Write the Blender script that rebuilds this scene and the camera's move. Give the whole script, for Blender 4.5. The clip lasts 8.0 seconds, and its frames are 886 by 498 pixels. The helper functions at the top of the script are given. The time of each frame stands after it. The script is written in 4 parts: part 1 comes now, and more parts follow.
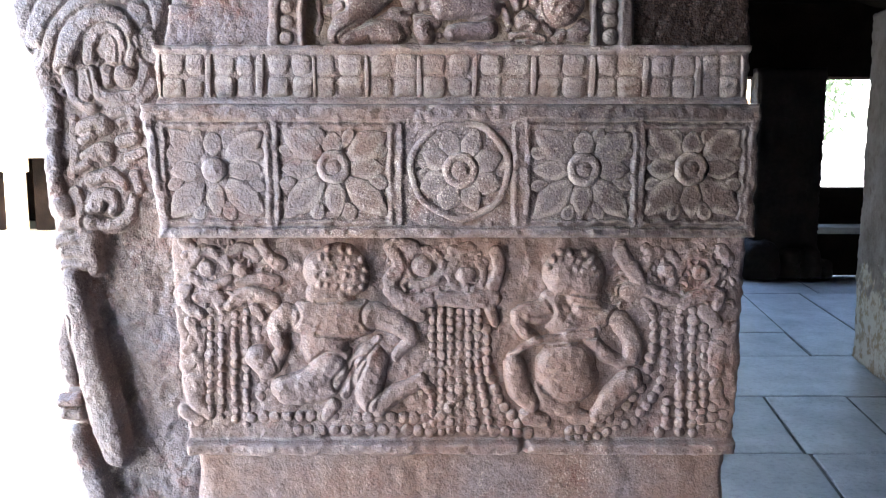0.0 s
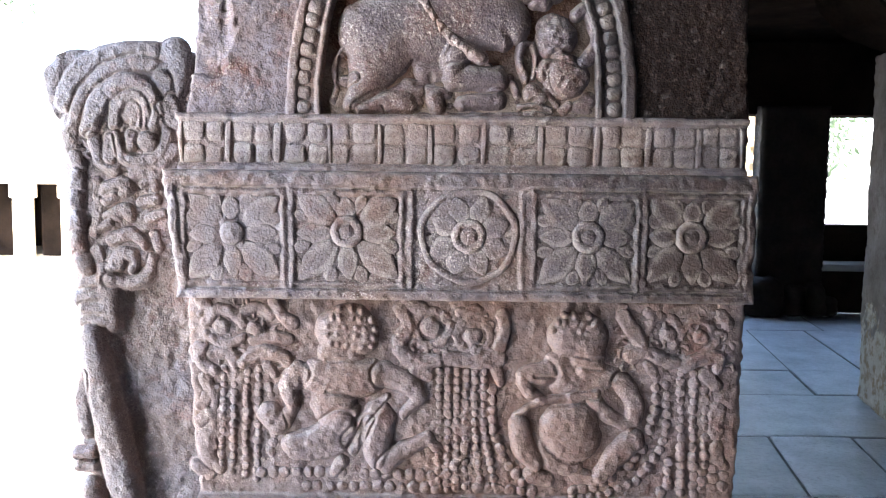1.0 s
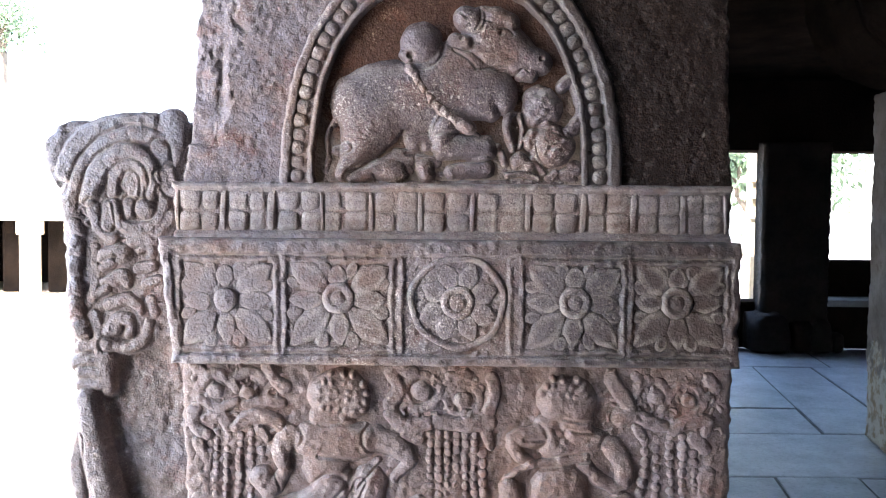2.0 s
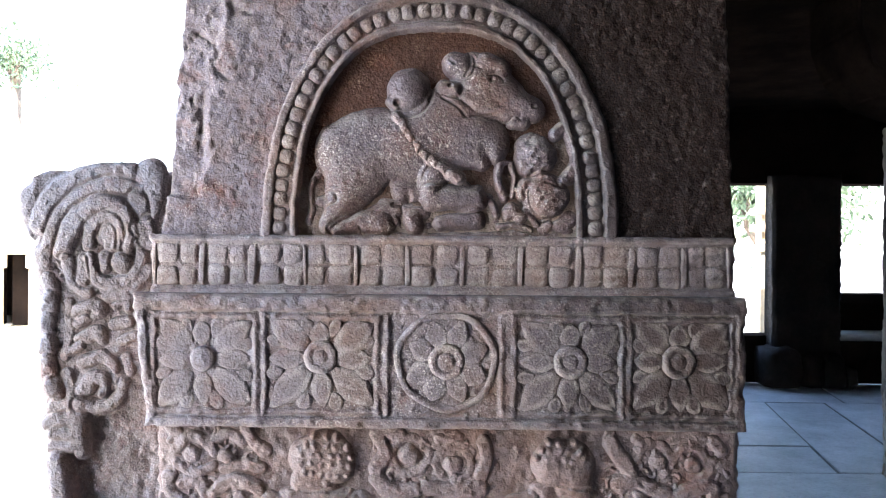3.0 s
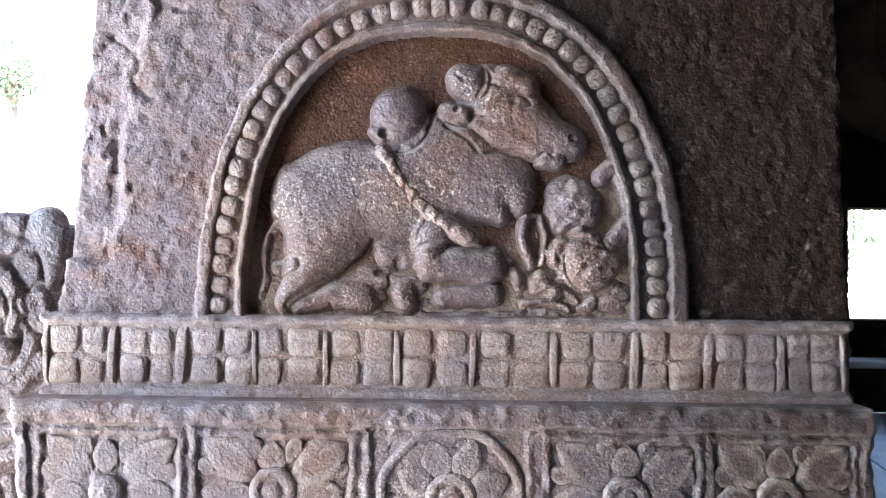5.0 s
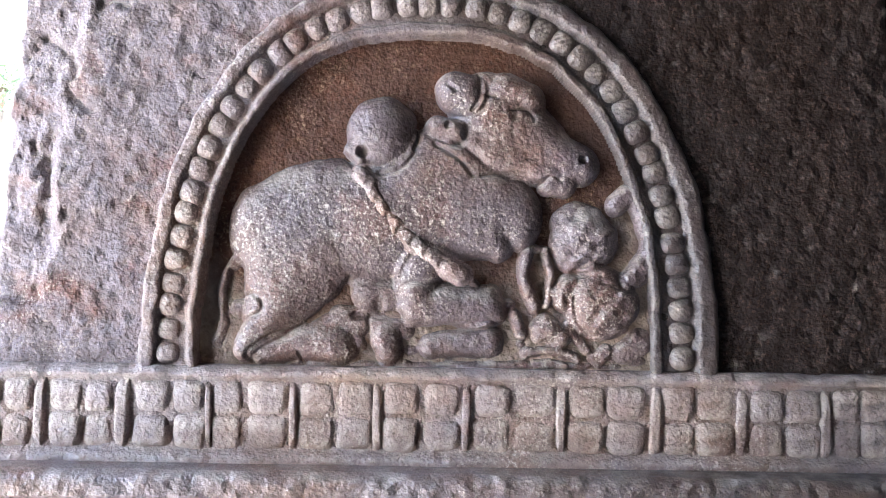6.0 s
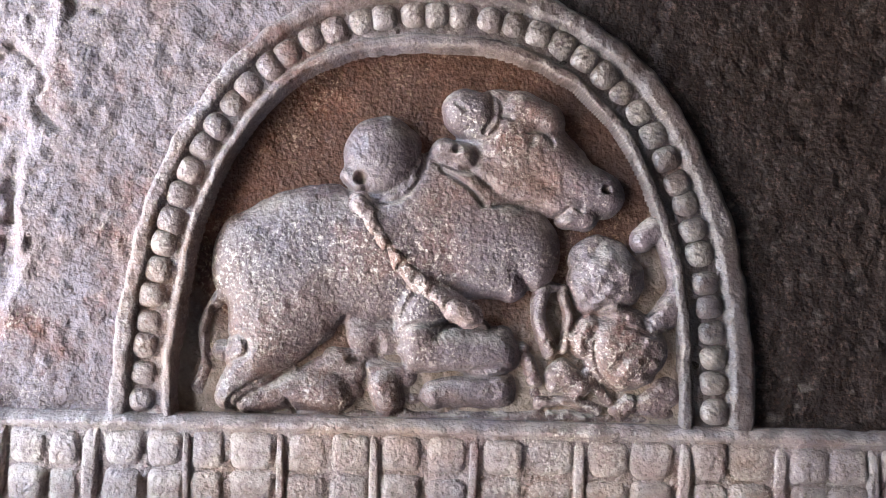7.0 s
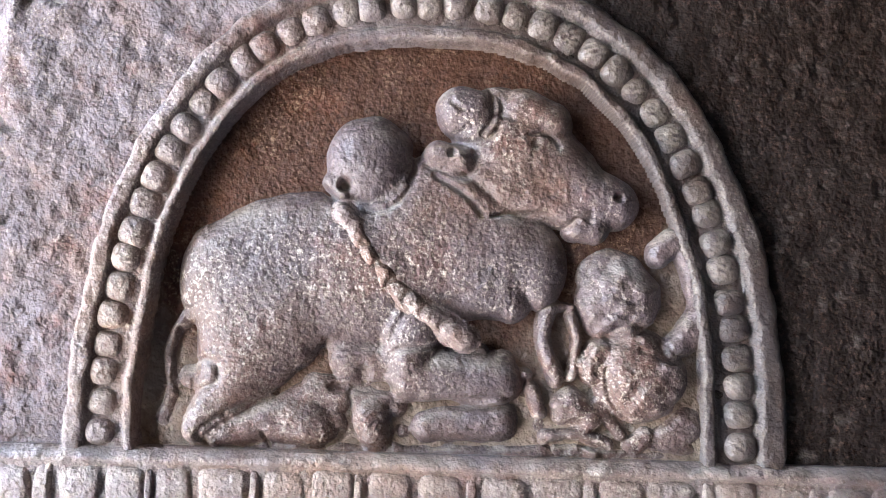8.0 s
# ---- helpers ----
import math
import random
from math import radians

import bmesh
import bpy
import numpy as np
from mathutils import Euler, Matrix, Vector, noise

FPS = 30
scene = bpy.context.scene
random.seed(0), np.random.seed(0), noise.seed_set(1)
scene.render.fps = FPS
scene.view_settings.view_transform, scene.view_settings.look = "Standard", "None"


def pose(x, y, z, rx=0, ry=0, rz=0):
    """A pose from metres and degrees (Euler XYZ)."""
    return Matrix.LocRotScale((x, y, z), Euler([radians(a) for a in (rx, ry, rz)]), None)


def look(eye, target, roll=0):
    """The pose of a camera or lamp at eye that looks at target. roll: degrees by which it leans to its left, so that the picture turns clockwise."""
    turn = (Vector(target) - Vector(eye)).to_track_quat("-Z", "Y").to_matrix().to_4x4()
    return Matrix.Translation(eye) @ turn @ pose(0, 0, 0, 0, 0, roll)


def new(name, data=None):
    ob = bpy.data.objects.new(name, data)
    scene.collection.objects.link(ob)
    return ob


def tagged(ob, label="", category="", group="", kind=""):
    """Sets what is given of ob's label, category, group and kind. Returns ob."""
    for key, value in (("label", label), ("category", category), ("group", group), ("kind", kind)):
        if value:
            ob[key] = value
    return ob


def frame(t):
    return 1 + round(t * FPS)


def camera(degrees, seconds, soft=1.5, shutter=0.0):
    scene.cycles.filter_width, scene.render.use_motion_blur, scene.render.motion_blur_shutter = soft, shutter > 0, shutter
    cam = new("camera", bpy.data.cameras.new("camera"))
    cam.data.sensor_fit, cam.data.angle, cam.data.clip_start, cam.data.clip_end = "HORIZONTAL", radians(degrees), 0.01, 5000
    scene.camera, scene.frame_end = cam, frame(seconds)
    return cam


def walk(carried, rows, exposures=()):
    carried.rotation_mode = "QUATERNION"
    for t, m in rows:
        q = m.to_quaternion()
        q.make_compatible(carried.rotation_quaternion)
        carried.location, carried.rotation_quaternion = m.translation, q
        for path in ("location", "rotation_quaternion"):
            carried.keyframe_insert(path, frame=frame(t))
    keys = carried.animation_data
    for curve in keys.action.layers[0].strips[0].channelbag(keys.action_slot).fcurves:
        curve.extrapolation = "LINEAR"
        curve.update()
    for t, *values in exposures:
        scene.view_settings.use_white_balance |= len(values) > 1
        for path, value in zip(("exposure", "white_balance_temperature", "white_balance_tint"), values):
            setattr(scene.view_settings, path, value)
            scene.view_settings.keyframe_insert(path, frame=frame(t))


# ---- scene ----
cam = camera(60, 8.0, 1.2)


def aim(x, y, z, tilt, turn):
    """A point one metre ahead of the eye."""
    p, w = radians(tilt), radians(turn)
    return (x - math.sin(w) * math.cos(p), y + math.cos(w) * math.cos(p), z + math.sin(p))


def stand(t, x, y, z, tilt, turn, roll):
    return (t, look((x, y, z), aim(x, y, z, tilt, turn), roll))


PATH = [
    stand(0.0, -0.0218, -0.7586, 1.4655, -7.09, -0.31, 0.02),
    stand(0.5, -0.0249, -0.7661, 1.4789, -5.77, -0.12, 0.62),
    stand(1.0, -0.0263, -0.7796, 1.5014, -4.91, 0.02, 0.74),
    stand(1.5, -0.0216, -0.7941, 1.5206, -3.75, 0.19, 0.66),
    stand(3.0, 0.0086, -0.7555, 1.5562, -0.00, 1.12, 0.42),
    stand(3.5, 0.0102, -0.7015, 1.5705, 0.48, 1.64, 0.42),
    stand(4.0, 0.0100, -0.6432, 1.5931, 0.44, 2.12, 0.48),
    stand(5.5, -0.0030, -0.5055, 1.6089, 1.94, 0.36, 0.73),
    stand(6.0, -0.0008, -0.4679, 1.6248, 2.00, 0.18, 0.86),
    stand(6.5, -0.0009, -0.4437, 1.6391, 1.76, 0.19, 1.16),
    stand(7.0, -0.0056, -0.4213, 1.6490, 1.73, 0.10, 1.48),
    stand(7.5, 0.0000, -0.3999, 1.6480, 2.21, 0.46, 1.54),
    stand(8.0, -0.0006, -0.3782, 1.6521, 2.59, 0.41, 1.57),
]
walk(cam, PATH, exposures=[(0.0, 4.86, 6380, 10), (1.5, 4.69, 6320, 10), (3.5, 4.54, 6250, 10), (5.5, 5.04, 6250, 10), (8.0, 5.17, 6450, 10)])

# ---- light: open court on the bright side, dark hall on the other ----
world = bpy.data.worlds.new("world")
scene.world = world
world.use_nodes = True
wn = world.node_tree.nodes
sky = wn.new("ShaderNodeTexSky")
sky.sky_type, sky.sun_disc = "NISHITA", False
sky.sun_elevation, sky.sun_rotation = radians(62), radians(193)
sky.air_density, sky.dust_density = 1.0, 2.0
world.node_tree.links.new(sky.outputs[0], wn["Background"].inputs[0])
wn["Background"].inputs[1].default_value = 0.12
sun = new("sun", bpy.data.lights.new("sun", "SUN"))
sun.data.energy, sun.data.angle, sun.data.color = 2.6, radians(0.5), (1.0, 0.965, 0.91)
sun.matrix_world = look((-1.0, -4.6, 8.8), (0, 0, 0))


# ---- materials ----
def mixer(nt, fac, a, b, blend="MIX"):
    n = nt.nodes.new("ShaderNodeMix")
    n.data_type, n.blend_type = "RGBA", blend
    for sock, val in ((n.inputs[0], fac), (n.inputs[6], a), (n.inputs[7], b)):
        if hasattr(val, "links"):
            nt.links.new(val, sock)
        elif isinstance(val, tuple):
            sock.default_value = (*val, 1)
        else:
            sock.default_value = val
    return n.outputs[2]


def noise_tex(nt, where, scale, detail=4.0, rough=0.55, stretch=None):
    if stretch:
        m = nt.nodes.new("ShaderNodeMapping")
        m.inputs["Scale"].default_value = stretch
        nt.links.new(where, m.inputs[0])
        where = m.outputs[0]
    n = nt.nodes.new("ShaderNodeTexNoise")
    n.inputs["Scale"].default_value = scale
    n.inputs["Detail"].default_value = detail
    n.inputs["Roughness"].default_value = rough
    nt.links.new(where, n.inputs["Vector"])
    return n.outputs[0]


def ramp(nt, fac, lo, hi, a=0.0, b=1.0):
    n = nt.nodes.new("ShaderNodeMapRange")
    n.inputs[1].default_value, n.inputs[2].default_value = lo, hi
    n.inputs[3].default_value, n.inputs[4].default_value = a, b
    nt.links.new(fac, n.inputs[0])
    return n.outputs[0]


def math_node(nt, op, a, b):
    n = nt.nodes.new("ShaderNodeMath")
    n.operation = op
    for sock, val in ((n.inputs[0], a), (n.inputs[1], b)):
        if hasattr(val, "links"):
            nt.links.new(val, sock)
        else:
            sock.default_value = val
    return n.outputs[0]


def bump(nt, height, strength, dist, under=None):
    n = nt.nodes.new("ShaderNodeBump")
    n.inputs["Strength"].default_value = strength
    n.inputs["Distance"].default_value = dist
    nt.links.new(height, n.inputs["Height"])
    if under:
        nt.links.new(under, n.inputs["Normal"])
    return n.outputs[0]


def base_mat(name, rough=0.8, gloss=0.2):
    m = bpy.data.materials.new(name)
    m.use_nodes = True
    nt = m.node_tree
    pos = nt.nodes.new("ShaderNodeNewGeometry")
    b = nt.nodes["Principled BSDF"]
    b.inputs["Roughness"].default_value = rough
    b.inputs["Specular IOR Level"].default_value = gloss
    return m, nt, pos, b


def carved_stone(name, cool, warm, pale, wear=1.0, warm_share=0.5, relief=1.0, shade_crust_from=None, gloss=0.7, shade_crust_max=0.94, dust=0.35, drift=None):
    """Weathered sandstone: mauve-grey and rust patches, pale worn grains and bruises, pitted grain."""
    m, nt, geo, b = base_mat(name, 0.6, gloss)
    pos = geo.outputs["Position"]
    patch = ramp(nt, noise_tex(nt, pos, 7.0, 5.0, 0.6), 0.62 - 0.3 * warm_share, 0.75 - 0.3 * warm_share)
    col = mixer(nt, patch, cool, warm)
    mottle = noise_tex(nt, pos, 55.0, 4.0, 0.65)
    col = mixer(nt, ramp(nt, mottle, 0.35, 0.7, 0.0, 0.55), col, tuple(c * 0.55 for c in warm))
    # iron-red stains
    stain = ramp(nt, noise_tex(nt, pos, 19.0, 5.0, 0.7), 0.53, 0.70, 0.0, 0.8)
    col = mixer(nt, stain, col, (0.17, 0.066, 0.036))
    # pale worn grains, thick in some zones
    zone = ramp(nt, noise_tex(nt, pos, 11.0, 3.0, 0.6), 0.45, 0.66)
    grain = ramp(nt, noise_tex(nt, pos, 560.0, 4.0, 0.8), 0.565, 0.595)
    flake = ramp(nt, noise_tex(nt, pos, 170.0, 5.0, 0.8), 0.585, 0.625)
    spots = math_node(nt, "MULTIPLY", math_node(nt, "MAXIMUM", grain, flake), ramp(nt, zone, 0.0, 1.0, 0.14, 0.95))
    col = mixer(nt, math_node(nt, "MULTIPLY", spots, wear), col, pale)
    if shade_crust_from:
        # old brown-black crusting with a ragged border, also painting shade towards right and top
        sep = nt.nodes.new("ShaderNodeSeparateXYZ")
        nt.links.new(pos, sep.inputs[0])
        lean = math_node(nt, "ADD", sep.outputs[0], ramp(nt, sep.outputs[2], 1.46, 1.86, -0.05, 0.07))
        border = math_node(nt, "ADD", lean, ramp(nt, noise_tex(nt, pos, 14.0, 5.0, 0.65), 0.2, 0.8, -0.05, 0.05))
        shade_crust = ramp(nt, border, shade_crust_from, shade_crust_from + 0.14, 0.0, shade_crust_max)
        col = mixer(nt, shade_crust, col, (0.018, 0.011, 0.008))
    # dark grit in the pits
    grit = ramp(nt, noise_tex(nt, pos, 330.0, 4.0, 0.8), 0.38, 0.46, 0.7, 0.0)
    col = mixer(nt, grit, col, tuple(c * 0.35 for c in warm))
    # pale dust caught in the creases
    crease = math_node(nt, "MULTIPLY", ramp(nt, geo.outputs["Pointiness"], 0.485, 0.43, 0.0, 0.55), ramp(nt, noise_tex(nt, pos, 26.0, 4.0, 0.6), 0.36, 0.6))
    col = mixer(nt, crease, col, (0.36, 0.30, 0.25))
    # fine dust settled on what faces upwards
    nsep = nt.nodes.new("ShaderNodeSeparateXYZ")
    nt.links.new(geo.outputs["Normal"], nsep.inputs[0])
    settled = math_node(nt, "MULTIPLY", ramp(nt, nsep.outputs[2], 0.15, 0.6, 0.0, dust), ramp(nt, noise_tex(nt, pos, 45.0, 5.0, 0.7), 0.44, 0.60))
    col = mixer(nt, settled, col, (0.42, 0.345, 0.28))
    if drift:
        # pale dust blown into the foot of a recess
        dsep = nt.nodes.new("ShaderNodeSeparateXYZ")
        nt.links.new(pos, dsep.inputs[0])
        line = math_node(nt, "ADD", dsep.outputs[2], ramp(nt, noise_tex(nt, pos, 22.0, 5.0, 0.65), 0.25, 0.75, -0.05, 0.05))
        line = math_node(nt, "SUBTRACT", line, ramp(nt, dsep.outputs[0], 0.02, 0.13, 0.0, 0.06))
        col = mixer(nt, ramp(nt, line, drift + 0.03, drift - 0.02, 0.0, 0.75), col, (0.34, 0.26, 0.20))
    # rubbed arrises
    edge = ramp(nt, geo.outputs["Pointiness"], 0.515, 0.60, 0.0, 0.55)
    edge = math_node(nt, "MULTIPLY", edge, ramp(nt, noise_tex(nt, pos, 40.0, 3.0), 0.38, 0.62))
    col = mixer(nt, math_node(nt, "MULTIPLY", edge, wear), col, pale)
    nt.links.new(col, b.inputs["Base Color"])
    nt.links.new(ramp(nt, mottle, 0.3, 0.7, 0.40, 0.64), b.inputs["Roughness"])
    n1 = bump(nt, noise_tex(nt, pos, 75.0, 3.0, 0.55), 0.5, 0.0018 * relief)
    n1 = bump(nt, noise_tex(nt, pos, 240.0, 3.0, 0.55), 1.0, 0.0018 * relief, n1)
    n2 = bump(nt, noise_tex(nt, pos, 470.0, 2.0, 0.5), 1.0, 0.0019 * relief, n1)
    nt.links.new(n2, b.inputs["Normal"])
    return m


def plain_stone(name, a, c, scale=3.0, rough=0.75, strength=0.4, dist=0.01, dark=None, gloss=0.3):
    m, nt, geo, b = base_mat(name, rough, gloss)
    pos = geo.outputs["Position"]
    col = mixer(nt, ramp(nt, noise_tex(nt, pos, scale, 6.0, 0.6), 0.35, 0.65), a, c)
    col = mixer(nt, ramp(nt, noise_tex(nt, pos, scale * 12, 4.0, 0.65), 0.5, 0.75, 0.0, 0.4), col, dark or tuple(x * 0.5 for x in a))
    info = nt.nodes.new("ShaderNodeObjectInfo")
    tone = ramp(nt, info.outputs["Random"], 0.0, 1.0, 0.8, 1.15)
    mul = nt.nodes.new("ShaderNodeVectorMath")
    mul.operation = "SCALE"
    nt.links.new(col, mul.inputs[0])
    nt.links.new(tone, mul.inputs["Scale"])
    nt.links.new(mul.outputs[0], b.inputs["Base Color"])
    nt.links.new(ramp(nt, noise_tex(nt, pos, scale * 5, 3.0), 0.3, 0.7, rough - 0.12, rough + 0.1), b.inputs["Roughness"])
    nt.links.new(bump(nt, noise_tex(nt, pos, scale * 14, 6.0, 0.65), strength, dist), b.inputs["Normal"])
    return m


def limed_stone(name):
    """Grey-brown stone with flaking remains of yellowish limewash up to knee height."""
    m, nt, geo, b = base_mat(name, 0.85, 0.15)
    pos = geo.outputs["Position"]
    col = mixer(nt, ramp(nt, noise_tex(nt, pos, 3.5, 6.0, 0.65), 0.35, 0.68), (0.19, 0.165, 0.15), (0.32, 0.29, 0.27))
    col = mixer(nt, ramp(nt, noise_tex(nt, pos, 16.0, 5.0, 0.7), 0.52, 0.7, 0.0, 0.55), col, (0.12, 0.085, 0.06))
    sep = nt.nodes.new("ShaderNodeSeparateXYZ")
    nt.links.new(pos, sep.inputs[0])
    edge = math_node(nt, "ADD", sep.outputs[2], ramp(nt, noise_tex(nt, pos, 6.0, 6.0, 0.7), 0.25, 0.75, -0.30, 0.30))
    limed = ramp(nt, edge, 0.60, 0.50)
    bare = ramp(nt, noise_tex(nt, pos, 13.0, 6.0, 0.7), 0.46, 0.58)
    lime = mixer(nt, bare, (0.60, 0.57, 0.50), (0.36, 0.28, 0.19))
    col = mixer(nt, limed, col, lime)
    nt.links.new(col, b.inputs["Base Color"])
    nt.links.new(bump(nt, noise_tex(nt, pos, 30.0, 6.0, 0.7), 0.6, 0.02), b.inputs["Normal"])
    return m


limed_mat = limed_stone("limewashed_stone")
COOL, WARM, PALE = (0.205, 0.145, 0.136), (0.245, 0.128, 0.082), (0.68, 0.55, 0.44)
stone = carved_stone("mauve_sandstone", (0.192, 0.142, 0.136), (0.232, 0.130, 0.088), PALE, 0.9, 0.55, 0.5, -0.02, 0.7, 0.72)
# right side nearly black: crusting plus the shade there, put into the colour
stone_shaft = carved_stone("shade_crusted_sandstone", (0.250, 0.205, 0.210), (0.245, 0.150, 0.114), PALE, 0.8, 0.25, 0.72, -0.045, 0.08, 0.97)
stone_cool = carved_stone("purple_grey_sandstone", (0.155, 0.130, 0.148), (0.185, 0.130, 0.120), PALE, 0.5, 0.4, 0.7, 0.10, 0.7, 0.5)
stone_dusty = carved_stone("dusty_sandstone", (0.285, 0.218, 0.208), (0.310, 0.190, 0.138), (0.68, 0.54, 0.43), 1.0, 0.55, 0.55, 0.14, 0.7, 0.75)
stone_bull = carved_stone("plum_sandstone", (0.132, 0.090, 0.089), (0.155, 0.080, 0.054), PALE, 1.0, 0.5, 0.58, 0.0, 0.75, 0.45, 0.75)
stone_worn = carved_stone("rubbed_sandstone", COOL, WARM, PALE, 1.0, 0.7, 0.6, 0.08, 0.7, 0.4, 0.4)
stone_pale = carved_stone("lilac_sandstone", (0.165, 0.132, 0.134), (0.185, 0.122, 0.096), (0.50, 0.40, 0.33), 0.8, 0.5, 0.8)
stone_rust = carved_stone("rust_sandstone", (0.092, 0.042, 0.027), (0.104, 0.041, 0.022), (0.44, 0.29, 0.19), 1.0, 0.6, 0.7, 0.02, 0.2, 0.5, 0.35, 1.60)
stone_pink = carved_stone("pinkish_sandstone", (0.215, 0.152, 0.136), (0.240, 0.138, 0.098), (0.54, 0.41, 0.32), 0.8, 0.6, 0.46)
# far pillar's stone: the hall's darkness is put into this colour
shade_dim_mat = plain_stone("shade_dim_sandstone", (0.010, 0.008, 0.007), (0.026, 0.019, 0.015), 4.0, 0.85, 0.6, 0.03)
slab_mat = plain_stone("blue_grey_paving", (0.36, 0.376, 0.392), (0.52, 0.535, 0.55), 3.2, 0.47, 0.5, 0.012, (0.07, 0.078, 0.085), 0.42)
hall_mat = plain_stone("hall_sandstone", (0.15, 0.125, 0.108), (0.20, 0.17, 0.15), 2.5, 0.8, 0.5, 0.02)
# near black: the darkness of roofed interiors is put into the stone colour
shade_mat = plain_stone("shade_black_sandstone", (0.009, 0.007, 0.006), (0.020, 0.014, 0.011), 2.5, 0.95, 0.5, 0.02, None, 0.0)
court_mat = plain_stone("court_sandstone", (0.55, 0.45, 0.30), (0.62, 0.53, 0.38), 0.8, 0.85, 0.4, 0.03)
ground_mat = plain_stone("pale_court_ground", (0.355, 0.348, 0.335), (0.42, 0.412, 0.40), 0.35, 0.9, 0.4, 0.03)
grout_mat = plain_stone("dusty_joint", (0.07, 0.07, 0.07), (0.20, 0.20, 0.195), 6.0, 0.9)
bark_mat = plain_stone("bark", (0.12, 0.085, 0.06), (0.17, 0.13, 0.09), 9.0, 0.9, 0.8, 0.02)
leaf_mat = plain_stone("foliage", (0.075, 0.105, 0.055), (0.10, 0.135, 0.07), 2.0, 0.6)


# ---- mesh helpers ----
def part(name, bm, material, parent=None, label="", smooth=True):
    """Links a bmesh or a mesh as one object under a thing or a part."""
    if isinstance(bm, bmesh.types.BMesh):
        me = bpy.data.meshes.new(name)
        bm.to_mesh(me)
        bm.free()
    else:
        me = bm
    if not me.materials:
        me.materials.append(material)
    if smooth:
        me.shade_smooth()
    ob = new(name, me)
    if parent:
        ob.parent = parent
    return tagged(ob, label)


def mesh_from(name, verts, faces):
    me = bpy.data.meshes.new(name)
    me.from_pydata(np.asarray(verts).tolist(), [], faces if isinstance(faces, list) else faces.tolist())
    me.update()
    return me


def lattice(ix, iz, seed):
    h = np.sin(ix * 127.1 + iz * 311.7 + seed * 74.7) * 43758.5453
    return h - np.floor(h)


def grainy(x, z, size, seed=0):
    """Smooth random relief, about -1 to 1, with features of that size."""
    a, c = x / size, z / size
    i, k = np.floor(a), np.floor(c)
    u, v = a - i, c - k
    u, v = u * u * (3 - 2 * u), v * v * (3 - 2 * v)
    lo = lattice(i, k, seed) * (1 - u) + lattice(i + 1, k, seed) * u
    hi = lattice(i, k + 1, seed) * (1 - u) + lattice(i + 1, k + 1, seed) * u
    return 2 * (lo * (1 - v) + hi * v) - 1


def rough_face(x, z, amount=1.0, seed=0):
    """Chiselled, weathered surface in metres."""
    return amount * (0.0009 * grainy(x, z, 0.031, seed) + 0.0005 * grainy(x + z * 0.2, z, 0.013, seed + 3)
                     + 0.0010 * grainy(x + z * 0.35, z - x * 0.3, 0.0055, seed + 5))


def soft(a, lo, hi):
    t = np.clip((a - lo) / (hi - lo), 0, 1)
    return t * t * (3 - 2 * t)


def way_to(x, z, pts):
    """Distance to a chain of tapering segments over its radius there."""
    best = np.full(x.shape, 1e9)
    if len(pts) == 1:
        pts = [pts[0], pts[0]]
    for (ax, az, ar), (bx, bz, br) in zip(pts, pts[1:]):
        dx, dz = bx - ax, bz - az
        n = dx * dx + dz * dz
        t = np.clip(((x - ax) * dx + (z - az) * dz) / n, 0, 1) if n > 1e-9 else np.zeros_like(x)
        r = ar + (br - ar) * t
        d = np.hypot(x - ax - t * dx, z - az - t * dz)
        best = np.minimum(best, d / r)
    return best


def eased(pts, n=4):
    """A smooth curve through the points of a chain."""
    if len(pts) < 3:
        return pts
    p = [pts[0], *pts, pts[-1]]
    out = []
    for a, b, c, d in zip(p, p[1:], p[2:], p[3:]):
        for i in range(n):
            t = i / n
            out.append(tuple(0.5 * (2 * b[k] + (c[k] - a[k]) * t + (2 * a[k] - 5 * b[k] + 4 * c[k] - d[k]) * t * t
                                    + (3 * b[k] - a[k] - 3 * c[k] + d[k]) * t ** 3) for k in range(3)))
    return [*out, pts[-1]]


def infill(out, x0, x1, z0, z1, n, seed, height=3.5, size=5.0):
    """Small crumpled leaf curls that fill the ground between the scrolls."""
    r = random.Random(seed)
    for _ in range(n):
        px, pz, a = r.uniform(x0, x1), r.uniform(z0, z1), r.uniform(0, 6.3)
        w = size * r.uniform(0.5, 0.9)
        pts = [(px + w * 1.3 * math.cos(a + 1.1 * i), pz + w * 1.3 * math.sin(a + 1.1 * i), w * (0.75 - 0.12 * i)) for i in range(3)]
        (out.over if r.random() < 0.5 else out.limb)(height * r.uniform(0.7, 1.2), *pts)


